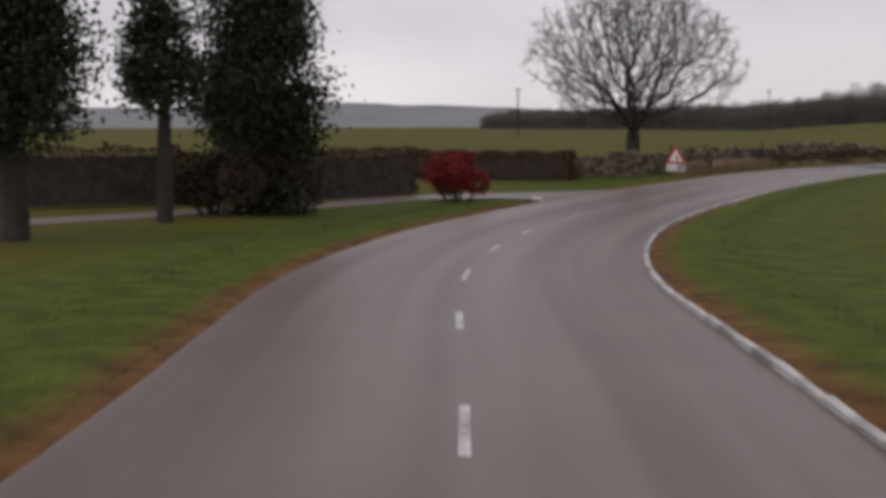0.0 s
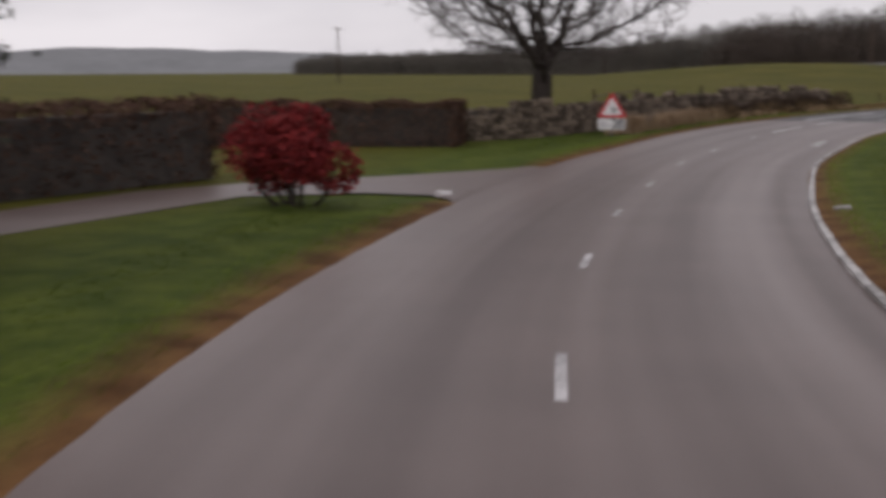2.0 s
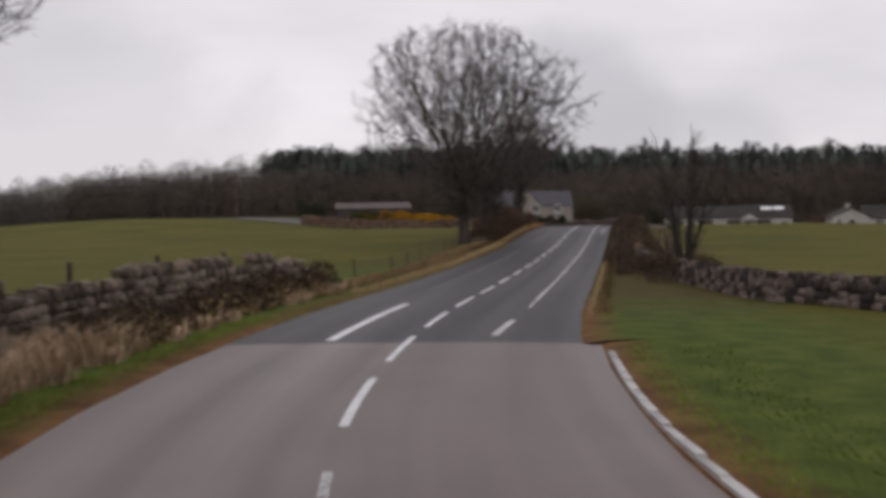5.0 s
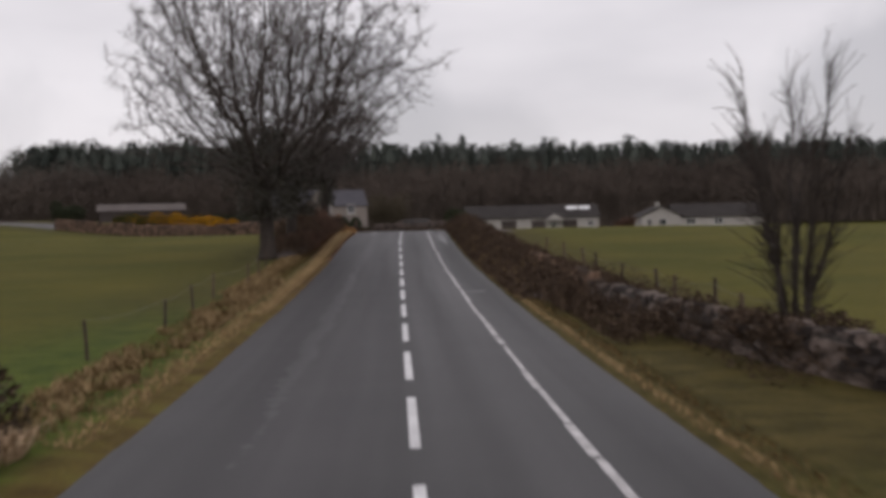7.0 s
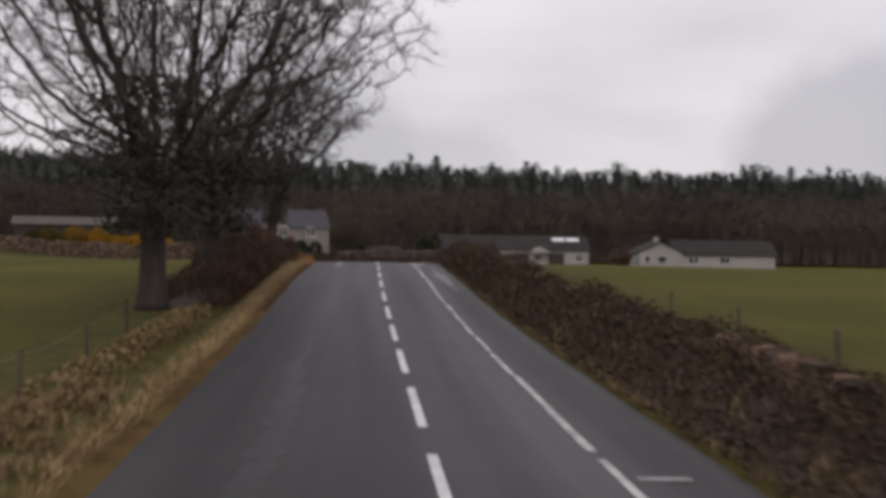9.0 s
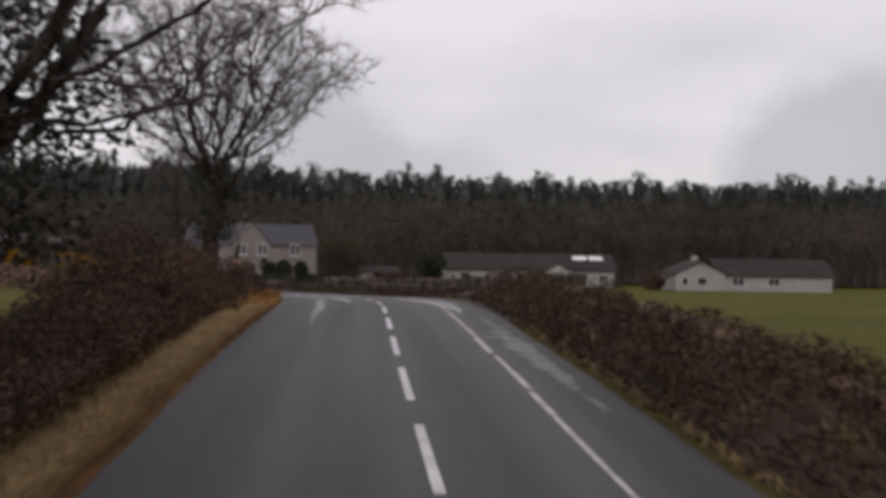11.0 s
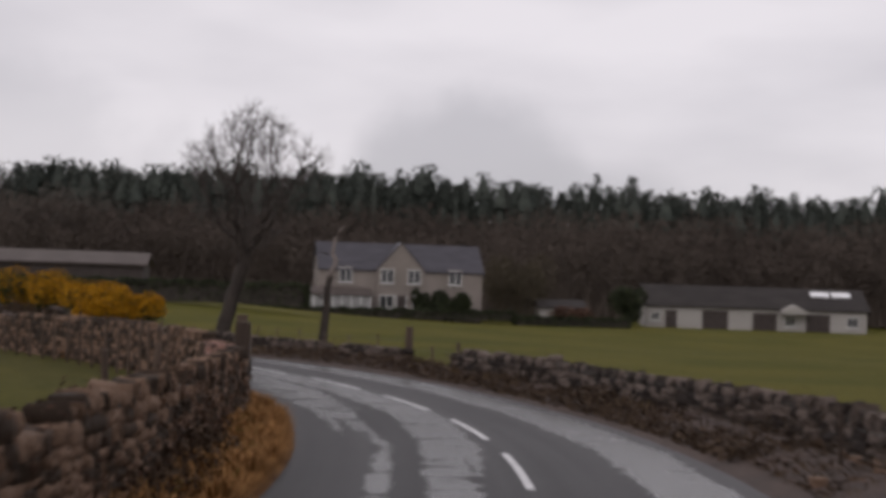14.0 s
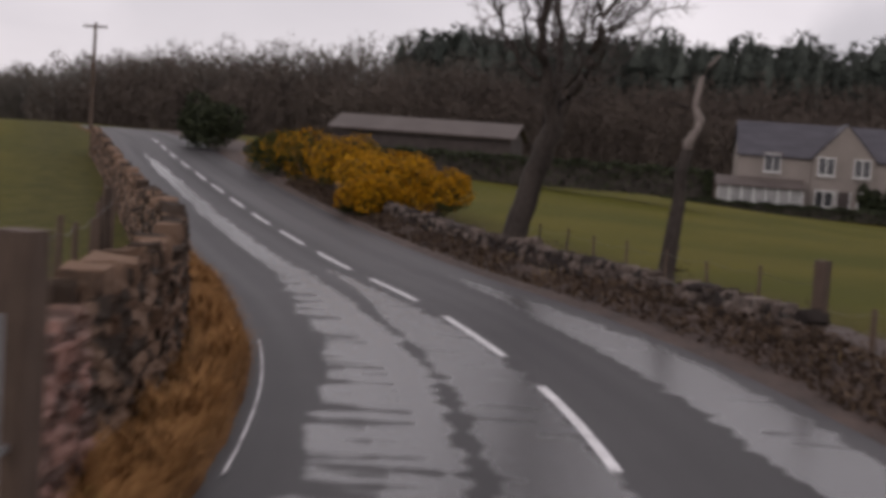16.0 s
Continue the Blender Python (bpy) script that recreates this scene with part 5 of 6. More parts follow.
stone_wall(left_c2, 1.45, STONE, "reddish-brown dry-stone wall curving along the road", near=(0, 9), rag=0.12, size=(0.29, 0.15))
right_c = [tuple(on_road(s, a)[:2]) for s, a in ((228.2, 6.0), (231, 5.5), (235, 5.0), (239, 4.9), (243, 4.75), (245.6, 4.75))]
stone_wall(right_c, 0.85, STONEGREY, "rough grey dry-stone wall beside the outer bend", near=(0, 16), rag=0.25, size=(0.27, 0.14))
right_c2 = [tuple(on_road(s, 4.75)[:2]) for s in (248.4, 252, 257, 263, 270, 277, 286)]
stone_wall(right_c2, 0.66, STONEGREY, "low tumbled dry-stone wall beside the outer bend", near=(0, 18), rag=0.22, size=(0.27, 0.14))
right_c3 = [tuple(on_road(s, a)[:2]) for s, a in ((208, 4.9), (212, 5.3), (216, 5.8), (219.3, 6.2))]
stone_wall(right_c3, 0.65, STONEGREY, "broken end of a dry-stone wall", near=(3, 12), rag=0.5, size=(0.27, 0.15))
right_c4 = [tuple(on_road(s, a)[:2]) for s, a in ((221.6, 5.9), (223, 5.65), (225, 5.45), (227.4, 5.5))]
stone_wall(right_c4, 0.95, STONEGREY, "tumbled brown stone heap at a gap in the wall", near=(0, 7), thick=0.75, taper=0.55, rag=0.55, size=(0.3, 0.17))
post(7.04, 108.4, 1.15, 0.13, round_=True, label="dark leaning fence post in the gap", lean=(4, 3))
scrub("undergrowth", 207, 229, 3.6, 5.8, 0.4, 9000, SCRUB, "dead brown growth round the tumbled stones", 95, 0.11, (0.0, 0.1))
heap = thing("stone_heap", *on_road(222.0, 5.0), label="fallen brown stones strewn along the road's margin", category="stones")
r_heap = np.random.default_rng(17)
for k in range(90):
    s, a = r_heap.uniform(211, 228), 5.3 - abs(r_heap.normal(0, 0.55))
    q = on_road(s, max(3.9, a), 0.12 + 0.12 * (a > 4.6))
    ob = new("stone", STONES[STONE.name][k % 9])
    ob.parent = heap
    size = r_heap.uniform(0.16, 0.36)
    ob.matrix_basis = heap.matrix_basis.inverted() @ pose(*q, r_heap.uniform(-25, 25), r_heap.uniform(-25, 25), r_heap.uniform(0, 180)) @ Matrix.Diagonal((size, size * 0.75, size * 0.6, 1))
scrub("undergrowth", 227, 246, 3.35, 5.2, 0.6, 11000, SCRUB, "dead stalks at the foot of the wall", 36)
scrub("undergrowth", 246, 290, 3.5, 5.1, 0.6, 16000, SCRUB, "dead stalks at the foot of the wall", 37)
sow(0, 206, 262, 1.2, 3.2, 9000, 0.36, DRYGRASS, "long tufts of dead orange grass below the wall", 53, 0.9, 0.018, 60)
sow(0, 206, 264, 0.9, 3.2, 40000, 0.2, DRYGRASS, "dead orange grass along the foot of the wall", 41, 1.0, 0.018)
sow(0, along_y(62), 206, 1.0, 4.3, 16000, 0.22, STRAW, "dead straw-brown grass on the verge under the trees", 49, 1.0, 0.02)
sow(0, along_y(66), 206, 0.9, 3.8, 9000, 0.18, DRYGRASS, "dead orange grass on the verge under the trees", 50, 1.0, 0.02)
scrub("undergrowth", 200, 234, -5.1, -4.35, 1.75, 9000, HEDGE, "dead bracken and brambles trailing over the wall", 100, 0.065, (0.0, 0.2))
scrub("undergrowth", 200, 236, -5.1, -4.3, 1.7, 9000, SCRUB, "dead brown stems trailing over the wall", 101, 0.065, (0.0, 0.2))
scrub("undergrowth", 206, 286, 4.4, 5.5, 1.0, 16000, SCRUB, "dead brown stems trailing over the low wall", 102, 0.06, (0.0, 0.15))
scrub("undergrowth", along_y(17), along_y(35), 4.9, 6.9, 1.0, 9000, SCRUB, "dead brown stems trailing over the roadside wall", 103, 0.07, (0.0, 0.2))
scrub("undergrowth", 203, 226, -4.7, -3.9, 0.75, 7000, SCRUB, "dead brown growth against the foot of the wall", 96, 0.1, (0.0, 0.1))
scrub("undergrowth", 203, 232, -4.6, -3.8, 0.5, 4500, DRYGRASS, "orange-brown dead bracken against the foot of the wall", 97, 0.1, (0.0, 0.05))
sow(0, 200, 240, 1.8, 3.4, 3500, 0.17, GREENBLADE, "rough green grass along the foot of the wall", 42, 0.8, 0.02, 40)
sow(0, along_y(-13.6), along_y(14), 2.6, 4.0, 4000, 0.34, PALESTRAW, "tufts of straw-coloured grass at the wall", 43, 1.1, 0.02, 70)
sow(0, along_y(-12.5), along_y(-3), 2.9, 3.9, 2600, 0.7, PALESTRAW, "tall straw-coloured grass against the wall", 51, 0.9, 0.018, 120)
sow(0, along_y(14), along_y(70), 1.2, 4.2, 9000, 0.13, STRAW, "straw-coloured grass along the field edge", 44, 0.9, 0.02)
sow(0, along_y(10), along_y(46), 2.7, 4.0, 8000, 0.2, STRAW, "long straw-brown grass on the field bank", 52, 1.1, 0.02, 60)
sow(0, 30, 80, 1.2, 4.6, 6000, 0.04, GREENBLADE, "short wet lawn grass by the road", 45, 0.8, 0.02)
sow(0, 92, along_y(4), 1.2, 5.0, 8000, 0.05, GREENBLADE, "short wet verge grass below the wall", 48, 0.8, 0.02)
sow(1, 22, SEAM - 1, 1.2, 4.4, 9000, 0.04, GREENBLADE, "short wet lawn grass inside the bend", 46, 0.8, 0.02)
sow(2, along_y(4), along_y(100), 0.8, 2.4, 7000, 0.14, STRAW, "rough dead verge grass by the low wall", 47, 0.8, 0.02)


def steel_gate(p, q, h=1.2):
    """A seven-bar tubular field gate from p to q."""
    ln, turn = math.dist(p, q), math.degrees(math.atan2(q[1] - p[1], q[0] - p[0]))
    root = thing("field_gate", p[0], p[1], (gz(*p) + gz(*q)) / 2 + 0.12, turn, label="galvanised tubular steel field gate, shut, rails slightly bent", category="gate")
    for k, zz in enumerate((0.26, 0.41, 0.57, 0.74, 0.93, 1.15, 1.4)):
        pts = [(0.03, 0, zz), (ln * 0.3, 0, zz + (0.03 if k == 5 else 0)), (ln * 0.55, 0.01, zz - (0.035 if k == 5 else 0.004)), (ln - 0.03, 0, zz)]
        part("rail", Geo().tube(pts, [0.021] * 4, 8), GALV, root)
    for xx in (0.03, ln - 0.03):
        part("upright", Geo().tube([(xx, 0, 0.23), (xx, 0, 1.42)], [0.024, 0.024], 8), GALV, root)
    part("latch", Geo().box(ln - 0.03, -0.03, 0.66, ln + 0.08, 0.03, 0.70), GALV, root)
    return root


gp, gq = (-6.15, 117.85), (-6.86, 120.3)
steel_gate(gp[:2], gq[:2])
post(-6.27, 117.72, 1.9, 0.3, label="broad weathered timber gatepost at the wall's end", name="gatepost", group="gateposts")
post(-6.93, 120.52, 2.0, 0.24, label="tall square timber gatepost", name="gatepost", group="gateposts")
lean_fence = [tuple(on_road(s, -5.3)[:2]) for s in np.arange(240.5, 262, 1.4)]
wire_fence(lean_fence, 1.65, "leaning stakes with wire behind the wall", wires=(0.93,), w=0.075)
post(-4.4, 134.75, 1.42, 0.2, label="grey timber gatepost at a gap in the wall", name="gatepost", group="gateposts")
post(-2.72, 134.6, 0.95, 0.12, label="dark round fence post behind the wall", round_=True)
wire_fence([tuple(p) for p in ((-4.4, 134.9), (-3.6, 134.75), (-2.75, 134.7))], 0.75, "short wire and rail fence closing a gap", wires=(0.6, 0.95))
fence_c = [tuple(on_road(s, 6.1)[:2]) for s in np.arange(251, 268, 1.9)]
wire_fence(fence_c, 1.0, "thin stakes with wire behind the low wall", wires=(0.5, 0.92), w=0.06)
fence_d = [(4.6 + 0.5 * k, 108.6 - 1.7 * k) for k in range(-1, 4)]
wire_fence(fence_d, 0.95, "dark fence stakes across a gap in the wall", wires=(0.5, 0.9), w=0.08)
for x, y, lean in ((-6.7, 115.5, (3, 7)), (-6.65, 112.7, (-2, 4)), (-6.6, 110.3, (2, -4))):
    post(x, y, 1.55, 0.12, round_=True, label="dark leaning fence post behind the near wall", lean=lean)

bare_tree("bare_tree", -13.8, 146.7, 10.3, 3.2, 0.32, 3.6, 4.4, "leaning leafless ash tree behind the wall", 14, lean=(0.75, 0.4), limbs=4, tilt=(0.25, 0.7), profile="vase", points=1500, gnarl=0.3)


def snag(x, y):
    """A dead, broken tree: one crooked stem with a bent top and stubs."""
    root = thing("dead_tree", x, y, gz(x, y) - 0.05, label="dead broken-topped tree with a crooked bare stem", category="tree")
    g = Geo().tube([(0, 0, -0.2), (0.0, 0, 0.4), (0.05, 0.05, 1.2), (0.12, 0.1, 2.0), (0.1, 0.15, 2.7), (0.2, 0.2, 3.2)], [0.26, 0.2, 0.175, 0.155, 0.14, 0.13], 9)
    part("trunk", g, BARK, root, smooth=True)
    g = Geo().tube([(0.19, 0.2, 3.1), (0.2, 0.2, 3.4), (0.38, 0.26, 3.7), (0.4, 0.3, 3.9), (0.26, 0.3, 4.2), (0.34, 0.33, 4.8), (0.5, 0.36, 5.1), (0.7, 0.4, 5.35)],
                   [0.125, 0.11, 0.085, 0.11, 0.075, 0.065, 0.05, 0.02], 9)
    part("broken_top", g, PALEWOOD, root, "pale barkless crooked top", smooth=True)
    r = np.random.default_rng(3)
    for k in range(9):
        z = r.uniform(0.5, 4.6)
        a = r.uniform(0, 6.28)
        d = np.array([math.cos(a), math.sin(a), r.uniform(-0.2, 0.6)])
        part("stub", Geo().tube([(0.12, 0.15, z), np.array([0.12, 0.15, z]) + d * r.uniform(0.2, 0.5)], [0.045, 0.015], 5), BARK, root)
    return root


snag(-8.75, 143.2)

gorse_spots = ((-21.1, 157.4, 1.5, 1.4, 1.9, 0.8), (-23.1, 158.4, 1.9, 1.6, 2.2, 0.8), (-24.6, 160.6, 1.9, 1.7, 2.4, 0.8), (-27.2, 163.0, 1.9, 1.7, 2.4, 0.75), (-30.2, 166.2, 1.9, 1.7, 2.6, 0.55),
               (-33.4, 169.0, 1.8, 1.6, 2.3, 0.15), (-22.6, 155.6, 1.1, 1.0, 1.5, 0.8), (-36.6, 172.6, 1.8, 1.6, 2.2, 0.06))
for k, (x, y, a, c, h, share) in enumerate(gorse_spots):
    bush("gorse_bush", x, y, a, c, h, GORSEGREEN, 11000, 0.095, "dense gorse bush in full yellow bloom behind the wall" if share > 0.5 else "olive-brown gorse bush with sparse yellow bloom", "shrub", 60 + k, second=(GORSEBLOOM, share), lobes=11)["group"] = "gorse bushes"
bush("dark_bush", -46.5, 181.5, 2.6, 2.4, 4.0, DARKLEAF, 6000, 0.22, "dark evergreen bush at the roadside", "shrub", 70)


# ---- houses ----
def gable_roof(g, x0, x1, y0, y1, eave, ridge, over=0.25, t=0.14):
    """Two slabs of roof along x."""
    ym = (y0 + y1) / 2
    sl = (ridge - eave) / (ym - y0)
    for ya, sgn in ((y0 - over, 1), (y1 + over, -1)):
        za = eave - over * sl
        v = [(x0 - over, ya, za), (x1 + over, ya, za), (x1 + over, ym, ridge), (x0 - over, ym, ridge)]
        v += [(a, c, z + t) for a, c, z in v]
        f = [(0, 3, 2, 1), (4, 5, 6, 7), (0, 1, 5, 4), (1, 2, 6, 5), (2, 3, 7, 6), (3, 0, 4, 7)]
        g.add(v, f if sgn > 0 else [q[::-1] for q in f])


def window(parent, x0, x1, z0, z1, y, mull=2, name="window"):
    """A window in the front wall: frame, sill and panes."""
    root = part(name, Geo().box(x0 - 0.05, y - 0.06, z0 - 0.05, x1 + 0.05, y - 0.02, z1 + 0.05), WHITEFRAME, parent, "white-framed window")
    n = mull
    w = (x1 - x0) / n
    for k in range(n):
        p = part("pane", Geo().box(x0 + k * w + 0.06, y - 0.075, z0 + 0.06, x0 + (k + 1) * w - 0.06, y - 0.062, z1 - 0.06), GLASS, root)
    part("sill", Geo().box(x0 - 0.12, y - 0.16, z0 - 0.13, x1 + 0.12, y - 0.02, z0 - 0.05), WHITEFRAME, root)
    return root


def farmhouse():
    L = 17.4
    root = thing("farmhouse", -23.2, 226.9, -0.15, 14, label="two-storey grey harled farmhouse with slate roof and half-dormers", category="house")
    D, eave, ridge = 7.4, 4.75, 7.5
    y0, y1 = -D / 2, D / 2
    wall = Geo()
    ring = [(y0, -1.6), (y1, -1.6), (y1, eave), (0, ridge), (y0, eave)]
    k = len(ring)
    v = [(0, a, z) for a, z in ring] + [(L, a, z) for a, z in ring]
    wall.add(v, [tuple(range(k - 1, -1, -1)), tuple(range(k, 2 * k))] + [(i, (i + 1) % k, k + (i + 1) % k, k + i) for i in range(k)])
    part("wall", wall, RENDERWALL, root)
    roof = Geo()
    gable_roof(roof, 0, L, y0, y1, eave, ridge, 0.2)
    part("roof", roof, SLATE, root, "wet blue-grey slate roof")
    for fx in (0.16, 0.41, 0.575, 0.83):
        x = fx * L
        window(root, x - 0.66, x + 0.66, eave - 1.35, eave + 0.1, y0 - (0.04 if fx in (0.16, 0.83) else 0.26))
        if fx in (0.16, 0.83):
            part("window_head", Geo().slab([(x - 0.85, eave - 0.2), (x + 0.85, eave - 0.2), (x + 0.85, eave + 0.22), (x - 0.85, eave + 0.22)], y0 - 0.03, y0 + 0.6), RENDERWALL, root)
    gx, gw = 0.492 * L, 2.5
    part("gable", Geo().slab([(gx - gw, -0.3), (gx + gw, -0.3), (gx + gw, eave), (gx, ridge + 0.1), (gx - gw, eave)], y0 - 0.22, 0.0), RENDERWALL, root, "central harled gable")
    for sg in (-1, 1):
        rf = Geo().add([(gx, y0 - 0.3, ridge + 0.12), (gx + sg * (gw + 0.2), y0 - 0.3, eave - 0.12), (gx + sg * (gw + 0.2), 0.0, eave - 0.12), (gx, 0.0, ridge + 0.12),
                        (gx, y0 - 0.3, ridge + 0.24), (gx + sg * (gw + 0.2), y0 - 0.3, eave), (gx + sg * (gw + 0.2), 0.0, eave), (gx, 0.0, ridge + 0.24)],
                       [(0, 1, 2, 3), (7, 6, 5, 4), (0, 4, 5, 1), (1, 5, 6, 2)])
        part("gable_roof_slope", rf, SLATE, root)
    for fx, w, z0, z1, m in ((0.41, 0.75, 0.8, 2.1, 2), (0.60, 0.6, 0.8, 2.1, 2), (0.88, 0.7, 0.8, 2.1, 2)):
        window(root, fx * L - w, fx * L + w, z0, z1, y0 - (0.24 if abs(fx - 0.49) < 0.15 else 0.005), m)
    door = part("door", Geo().box(0.5 * L - 0.5, y0 - 0.28, 0, 0.5 * L + 0.5, y0 - 0.22, 2.1), DARKWOOD, root, "dark front door")
    part("door_frame", Geo().box(0.5 * L - 0.6, y0 - 0.3, 0, 0.5 * L - 0.5, y0 - 0.22, 2.2).box(0.5 * L + 0.5, y0 - 0.3, 0, 0.5 * L + 0.6, y0 - 0.22, 2.2), WHITEFRAME, door)
    con = part("conservatory", Geo().box(-1.6, y0 - 2.2, 0, 5.2, y0 - 0.01, 0.75), WHITEWALL, root, "low glazed white porch")
    for k in range(8):
        xx = -1.6 + k * 6.8 / 7
        part("porch_mullion", Geo().box(xx - 0.06, y0 - 2.2, 0.75, xx + 0.06, y0 - 2.08, 2.05), WHITEFRAME, con)
    for k in range(7):
        xx = -1.6 + (k + 0.5) * 6.8 / 7
        part("porch_pane", Geo().box(xx - 0.42, y0 - 2.16, 0.78, xx + 0.42, y0 - 2.13, 2.02), PALEGLASS, con)
    part("porch_roof", Geo().add([(-1.8, y0 - 2.4, 2.05), (5.4, y0 - 2.4, 2.05), (5.4, y0, 2.75), (-1.8, y0, 2.75), (-1.8, y0 - 2.4, 2.15), (5.4, y0 - 2.4, 2.15), (5.4, y0, 2.85), (-1.8, y0, 2.85)],
                                 [(0, 3, 2, 1), (4, 5, 6, 7), (0, 1, 5, 4), (1, 2, 6, 5), (2, 3, 7, 6), (3, 0, 4, 7)]), PALEROOF, con)
    return root


farmhouse()


def low_house(x, y, turn, L, D, eave, ridge, wall_mat, roof_mat, label, openings, name="bungalow", z=None):
    """A one-storey house; openings are (kind, from, to, low, high) along the front."""
    root = thing(name, x, y, -0.3 if z is None else z, turn, label=label, category="house")
    ring = [(-D / 2, -1.6), (D / 2, -1.6), (D / 2, eave), (0, ridge), (-D / 2, eave)]
    k = 5
    g = Geo().add([(0, a, zz) for a, zz in ring] + [(L, a, zz) for a, zz in ring],
                  [tuple(range(k - 1, -1, -1)), tuple(range(k, 2 * k))] + [(i, (i + 1) % k, k + (i + 1) % k, k + i) for i in range(k)])
    part("wall", g, wall_mat, root)
    roof = Geo()
    gable_roof(roof, 0, L, -D / 2, D / 2, eave, ridge, 0.35)
    part("roof", roof, roof_mat, root)
    for kind, a, c, z0, z1 in openings:
        if kind == "w":
            window(root, a, c, z0, z1, -D / 2, 2)
        else:
            part("door", Geo().box(a, -D / 2 - 0.06, z0, c, -D / 2 - 0.01, z1), DARKWOOD, root, "dark boarded doorway")
    return root


bung = low_house(13.0, 243.5, 0, 25.0, 8.0, 2.5, 4.7, WHITEWALL, DARKROOF, "long white bungalow with dark roof and white roof panels",
                 [("w", 0.7, 1.6, 0.7, 1.6), ("d", 2.3, 3.6, -0.2, 1.9), ("d", 6.5, 9.4, -0.3, 2.0), ("d", 12.2, 14.9, -0.2, 1.9), ("w", 15.9, 16.9, 0.5, 1.6), ("d", 18.2, 20.9, -0.3, 1.9), ("w", 22.8, 24.0, 0.6, 1.7)], z=-0.75)
for a in (19.2, 21.6):
    part("roof_panel", Geo().add([(a, -1.75, 4.0), (a + 2.1, -1.75, 4.0), (a + 2.1, -0.85, 4.5), (a, -0.85, 4.5)], [(0, 1, 2, 3)]).add(
        [(a, -1.75, 3.9), (a + 2.1, -1.75, 3.9), (a + 2.1, -0.85, 4.4), (a, -0.85, 4.4)], [(3, 2, 1, 0)]), SKYLIGHT, bung, "white roof panel")
pg = Geo().slab([(15.2, 1.9), (18.4, 1.9), (18.4, 2.05), (16.6, 2.95), (15.2, 2.3)], -5.4, -3.6)
part("porch", pg, WHITEWALL, bung, "pale gabled porch canopy")
cot = low_house(46.9, 225.0, 90, 8.0, 6.9, 2.3, 3.9, WHITEWALL, DARKROOF, "small white gabled cottage with dark roof", [], name="cottage", z=-0.7)
for a, c in ((-0.9, 0.5), (1.7, 2.6)):
    w = part("window", Geo().box(-0.06, a, 0.6, -0.02, c, 1.75), WHITEFRAME, cot)
    part("pane", Geo().box(-0.08, a + 0.1, 0.7, -0.062, c - 0.1, 1.65), GLASS, w)
part("chimney", Geo().box(3.0, -0.4, 3.6, 3.8, 0.4, 4.7, 0.04), WHITEWALL, cot)
low_house(49.5, 229.0, 0, 16.0, 7.0, 2.1, 4.2, WHITEWALL, DARKROOF, "white bungalow with dark roof beyond the pasture", [("w", 2.0, 3.6, 0.6, 1.7), ("w", 7.0, 8.6, 0.6, 1.7)], name="bungalow", z=-0.7)
low_house(-45.7, 196.9, 12, 12.6, 6.0, 2.9, 3.8, DARKWOOD, PALEROOF, "long low farm shed with pale grey-brown roof", [("d", 3.6, 5.6, 0, 2.2), ("d", 9.3, 10.5, 0.9, 2.1)], name="farm_shed", z=1.35)
low_house(0.6, 237.5, 8, 5.0, 4.0, 1.7, 2.4, WHITEWALL, DARKROOF, "low white outbuilding beside the farmhouse", [], name="outbuilding", z=-0.6)

clipped_hedge(-27.0, 216.8, -2.0, 227.6, 1.2, 1.0, DARKLEAF, "low dark garden hedge before the farmhouse", 7000, 80, 0.25)
clipped_hedge(-2.0, 227.8, 10.5, 231.0, 1.2, 1.0, DARKLEAF, "low dark garden hedge by the pasture", 4000, 81, 0.25)
clipped_hedge(-40.0, 180.6, -17.0, 187.0, 1.3, 1.6, DARKLEAF, "dark olive hedge before the farm shed", 9000, 84, 0.2)
bush("garden_bush", -8.9, 226.0, 2.2, 1.6, 3.7, DARKLEAF, 3400, 0.3, "rounded dark bush before the farmhouse", "shrub", 82)
bush("garden_bush", -11.5, 225.2, 1.2, 1.2, 3.4, DARKLEAF, 2000, 0.3, "dark upright bush before the farmhouse door", "shrub", 83)
bush("beech_bush", 4.5, 233.5, 2.6, 1.6, 2.2, HEDGE, 2000, 0.3, "rust-brown beech bush at the garden end", "shrub", 85)
bush("dark_bush", 10.6, 236.0, 2.3, 2.0, 4.8, DARKLEAF, 2600, 0.35, "tall dark evergreen beside the bungalow", "shrub", 86)
bush("dark_bush", 40.8, 226.0, 2.4, 1.5, 2.4, HEDGE, 1800, 0.3, "brown hedge bush by the cottage", "shrub", 87)
bush("bare_shrub", -1.5, 238.5, 4.6, 3.0, 8.6, OLIVEBARE, 17000, 0.19, "tall olive-brown leafless tree thicket beside the farmhouse", "shrub", 88, lobes=16)


def pole(x, y, h, label):
    root = thing("utility_pole", x, y, gz(x, y), 20, label=label, category="utility pole")
    part("mast", Geo().tube([(0, 0, -0.5), (0, 0, h)], [0.15, 0.10], 9), POSTWOOD, root)
    part("crossarm", Geo().box(-0.85, -0.06, h - 0.35, 0.85, 0.06, h - 0.22), POSTWOOD, root)
    for k in (-0.75, 0, 0.75):
        part("insulator", Geo().tube([(k, 0, h - 0.22), (k, 0, h - 0.05)], [0.05, 0.04], 7), SIGNWHITE, root)
    return root


pole(-61.6, 188.4, 7.6, "wooden electricity pole with crossarm by the road")
pole(-114, 179, 9.0, "wooden electricity pole far across the fields")
pole(-122, 105, 9.0, "wooden electricity pole far across the fields")


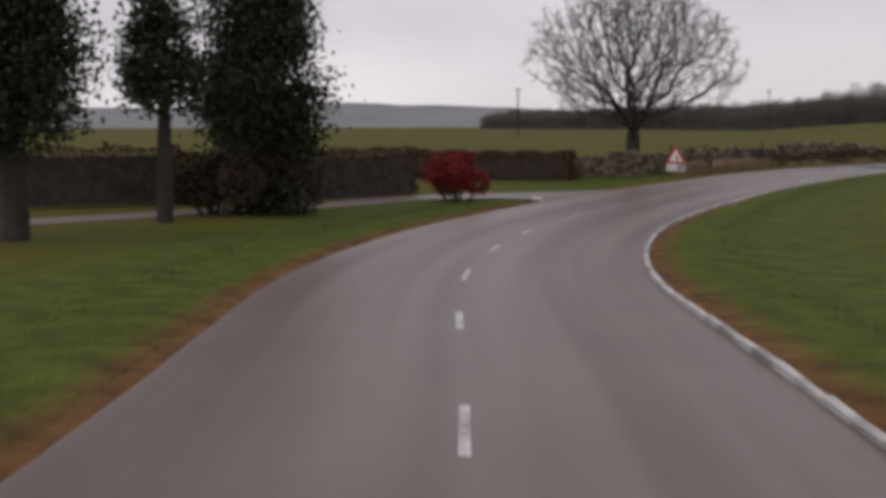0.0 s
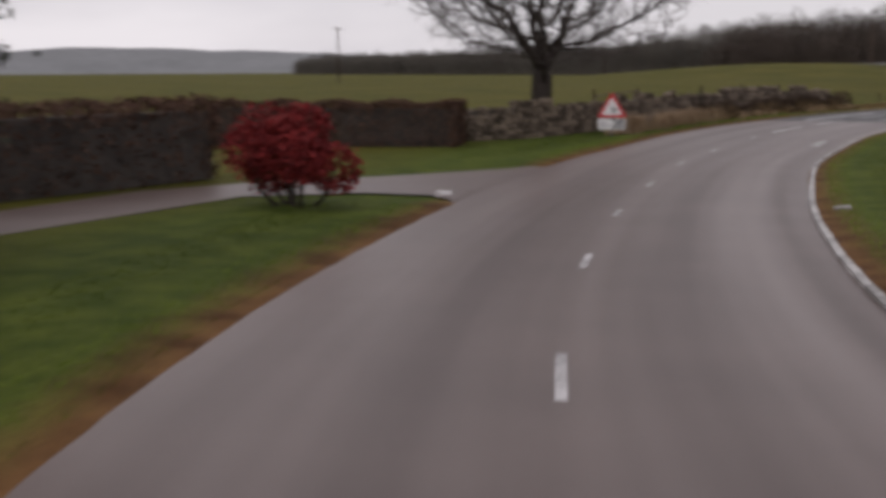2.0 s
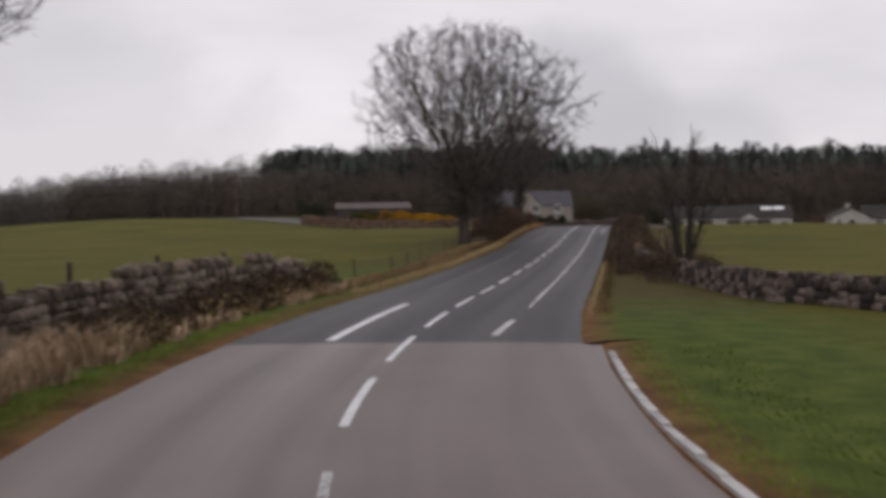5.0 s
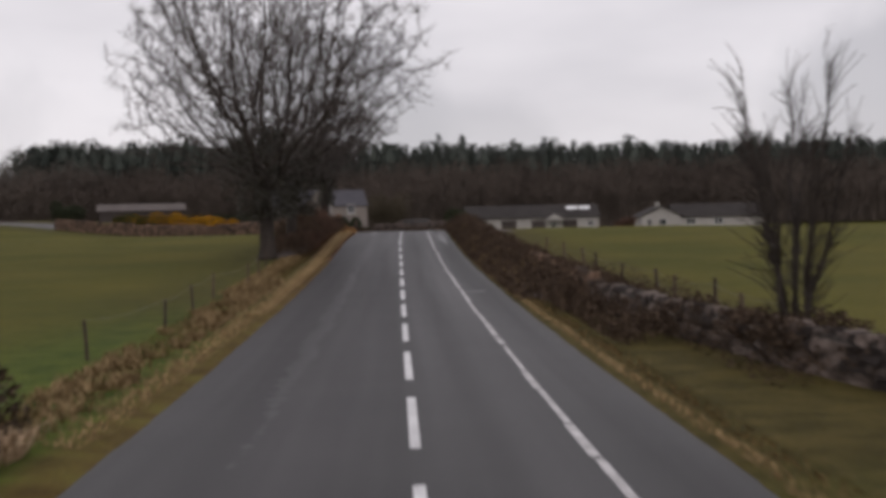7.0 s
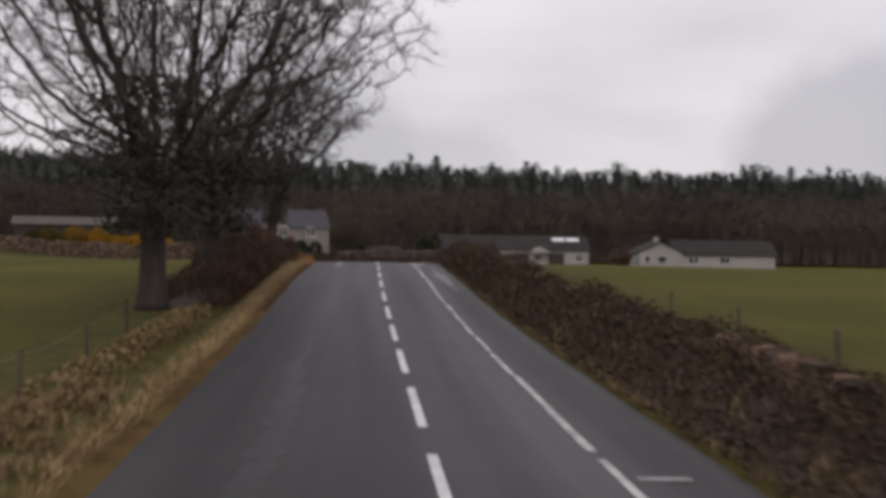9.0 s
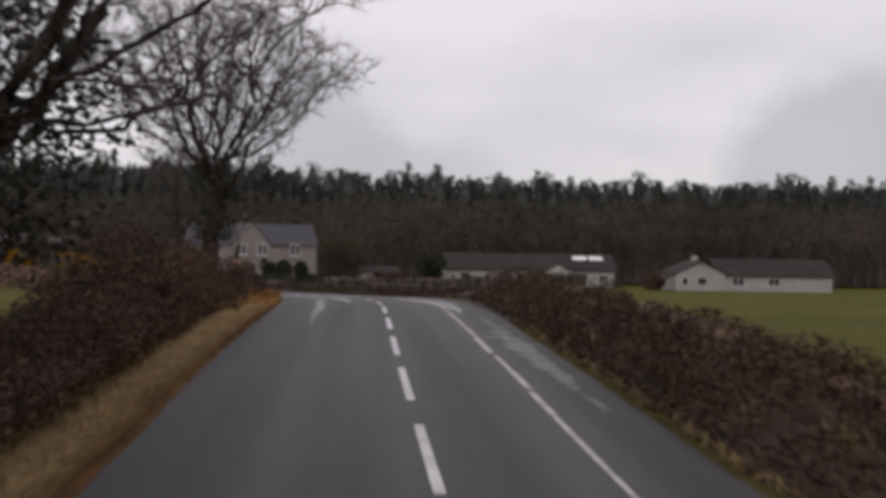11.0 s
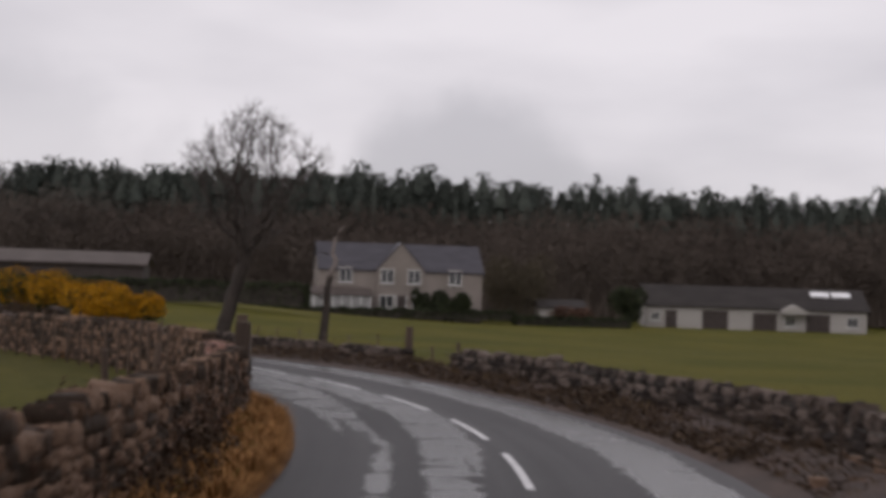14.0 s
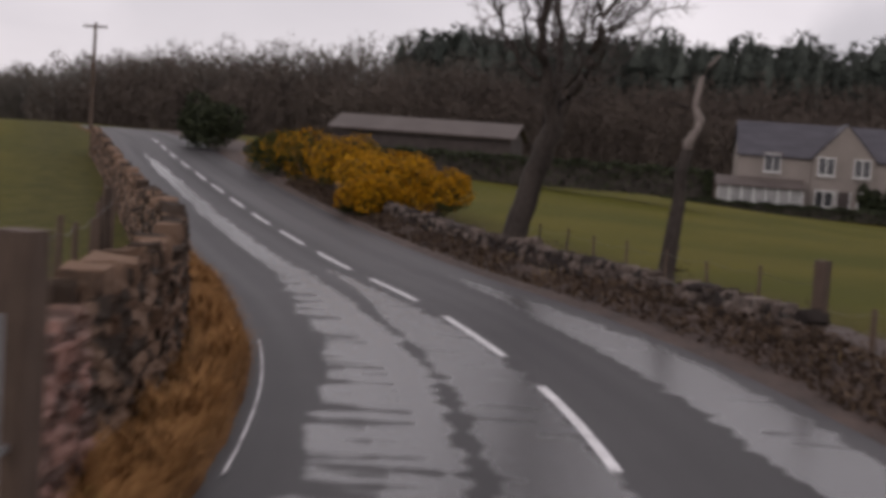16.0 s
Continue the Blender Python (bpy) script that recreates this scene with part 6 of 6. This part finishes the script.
# ---- the wood behind ----
def wood_top(x):
    return np.interp(x, [-330, -190, -172, -158, -128, -78, -20, 35, 110, 200], [9.5, 10.5, 11.5, 14, 18, 20.8, 20.2, 18.5, 18.8, 18])


def tufts(r, p, d, ln, wid):
    """Loose slender triangles from points p along d."""
    e = np.cross(d, r.normal(size=d.shape))
    e /= np.linalg.norm(e, axis=1)[:, None] + 1e-9
    return np.stack([p - e * wid[:, None], p + e * wid[:, None], p + d * ln[:, None]], 1).reshape(-1, 3)


def far_wood():
    """Conifers at the back with pointed tops, bare broadleaved trees before them, and to the west a bare wood whose
    pale colour has haze painted in.
    """
    r = np.random.default_rng(90)
    V, F, off = [], [], 0
    for row in range(5):
        x = -86.0
        while x < 230:
            x += r.uniform(1.3, 3.2)
            y = 284 + row * 4.5 + r.uniform(-2, 2)
            h = wood_top(x) * (r.uniform(0.86, 1.0) + (0.09 if r.random() < 0.12 else 0.0)) * (1 + 0.012 * row)
            blunt = r.random() < (0.85 if x < -30 else 0.35)
            w = h * (r.uniform(0.15, 0.2) if blunt else r.uniform(0.11, 0.15))
            k = 7
            for t in range(7):
                z0 = h * (0.1 + 0.8 * t / 7)
                rad = w * (0.72 - (0.3 if blunt else 0.6) * t / 7)
                ring = [(x + math.cos(6.283 * (j + 0.5 * t) / k) * rad * r.uniform(0.6, 1.1), y + math.sin(6.283 * (j + 0.5 * t) / k) * rad * r.uniform(0.6, 1.1), z0 - r.uniform(0, 0.03) * h) for j in range(k)]
                V.append(np.array(ring + [(x, y, min(z0 + h * 0.2, h * 0.985))]))
                F.append(np.array([(off + j, off + (j + 1) % k, off + k) for j in range(k)]))
                off += k + 1
            n = 420
            t = r.uniform(0.3, 1.0, n)
            prof = w * np.where(blunt, np.sqrt(np.clip(1.02 - t ** 4, 0, 1)), (1.03 - t) ** 0.8 * 1.25)
            a = r.uniform(0, 6.283, n)
            rr = prof * r.uniform(0.6, 1.1, n)
            p = np.stack([x + np.cos(a) * rr, y + np.sin(a) * rr, h * t * 0.98], 1)
            d = np.stack([np.cos(a) * 0.8, np.sin(a) * 0.8, r.uniform(-0.2, 1.0, n)], 1)
            V.append(tufts(r, p, d, h * r.uniform(0.02, 0.045, n), h * r.uniform(0.005, 0.011, n)))
            F.append((np.arange(n * 3) + off).reshape(-1, 3))
            off += 3 * n
    ob = fast_mesh("conifer_wood", np.concatenate(V), np.concatenate(F), NEEDLES)
    tagged(ob, "dark conifer plantation along the skyline", "wood", kind="stuff")
    for mat, x0, x1, rows, cap, label in ((BAREWOOD, -130, 230, 6, 15.0, "brown leafless woodland before the conifers"), (HAZEDWOODLAND, -350, -68, 5, 30.0, "leafless wood on the western skyline, haze painted into its pale grey-brown")):
        V, F, off = [], [], 0
        for row in range(rows):
            x = x0
            while x < x1:
                x += r.uniform(2.2, 4.2)
                y = 281 - row * 4.2 + r.uniform(-2, 2) + max(0, -x - 150) * 0.3 + (8 if mat is HAZEDWOODLAND else 0)
                h = min(wood_top(x) * ((0.9 if mat is BAREWOOD else 1.0) - 0.08 * row), cap) * r.uniform(0.84, 1.03)
                n = 560 if mat is BAREWOOD else 900
                g = r.normal(size=(n, 3))
                g /= np.linalg.norm(g, axis=1)[:, None]
                g *= (r.uniform(0.15, 1, n) ** 0.5)[:, None]
                wide = max(2.0, h * r.uniform(0.19, 0.25))
                p = np.stack([x + g[:, 0] * wide, y + g[:, 1] * wide, h * (0.56 + 0.42 * g[:, 2])], 1)
                d = np.stack([g[:, 0], g[:, 1], 0.5 + 0.5 * np.abs(g[:, 2])], 1) + r.normal(0, 0.3, (n, 3))
                V.append(tufts(r, p, d, h * r.uniform(0.03, 0.08 if mat is BAREWOOD else 0.05, n), r.uniform(0.05, 0.13, n)))
                low = np.stack([x + r.normal(0, 1.6, 60), y + r.normal(0, 1.0, 60), np.full(60, -0.5)], 1)
                V.append(tufts(r, low, np.array([0, 0, 1.0]) + r.normal(0, 0.12, (60, 3)), h * r.uniform(0.2, 0.6, 60), r.uniform(0.1, 0.22, 60)))
                F.append((np.arange((n + 60) * 3) + off).reshape(-1, 3))
                off += 3 * (n + 60)
        tagged(fast_mesh("broadleaved_wood", np.concatenate(V), np.concatenate(F), mat), label, "wood", kind="stuff")
    # far low hills to the left; distance haze is painted in as pale grey
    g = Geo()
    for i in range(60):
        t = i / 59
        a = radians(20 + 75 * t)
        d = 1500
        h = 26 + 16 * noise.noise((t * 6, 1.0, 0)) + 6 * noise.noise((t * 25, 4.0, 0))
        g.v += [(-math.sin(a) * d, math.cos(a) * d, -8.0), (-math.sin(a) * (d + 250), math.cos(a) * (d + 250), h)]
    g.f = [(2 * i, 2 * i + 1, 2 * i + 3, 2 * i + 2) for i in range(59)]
    tagged(obj("backdrop", g, surface("haze_painted_hill", (0.16, 0.165, 0.17), (0.21, 0.215, 0.22), 0.01, 1.0, 6, 0)), "low hills on the horizon, mist painted into their pale grey", "hills", kind="structure")


far_wood()
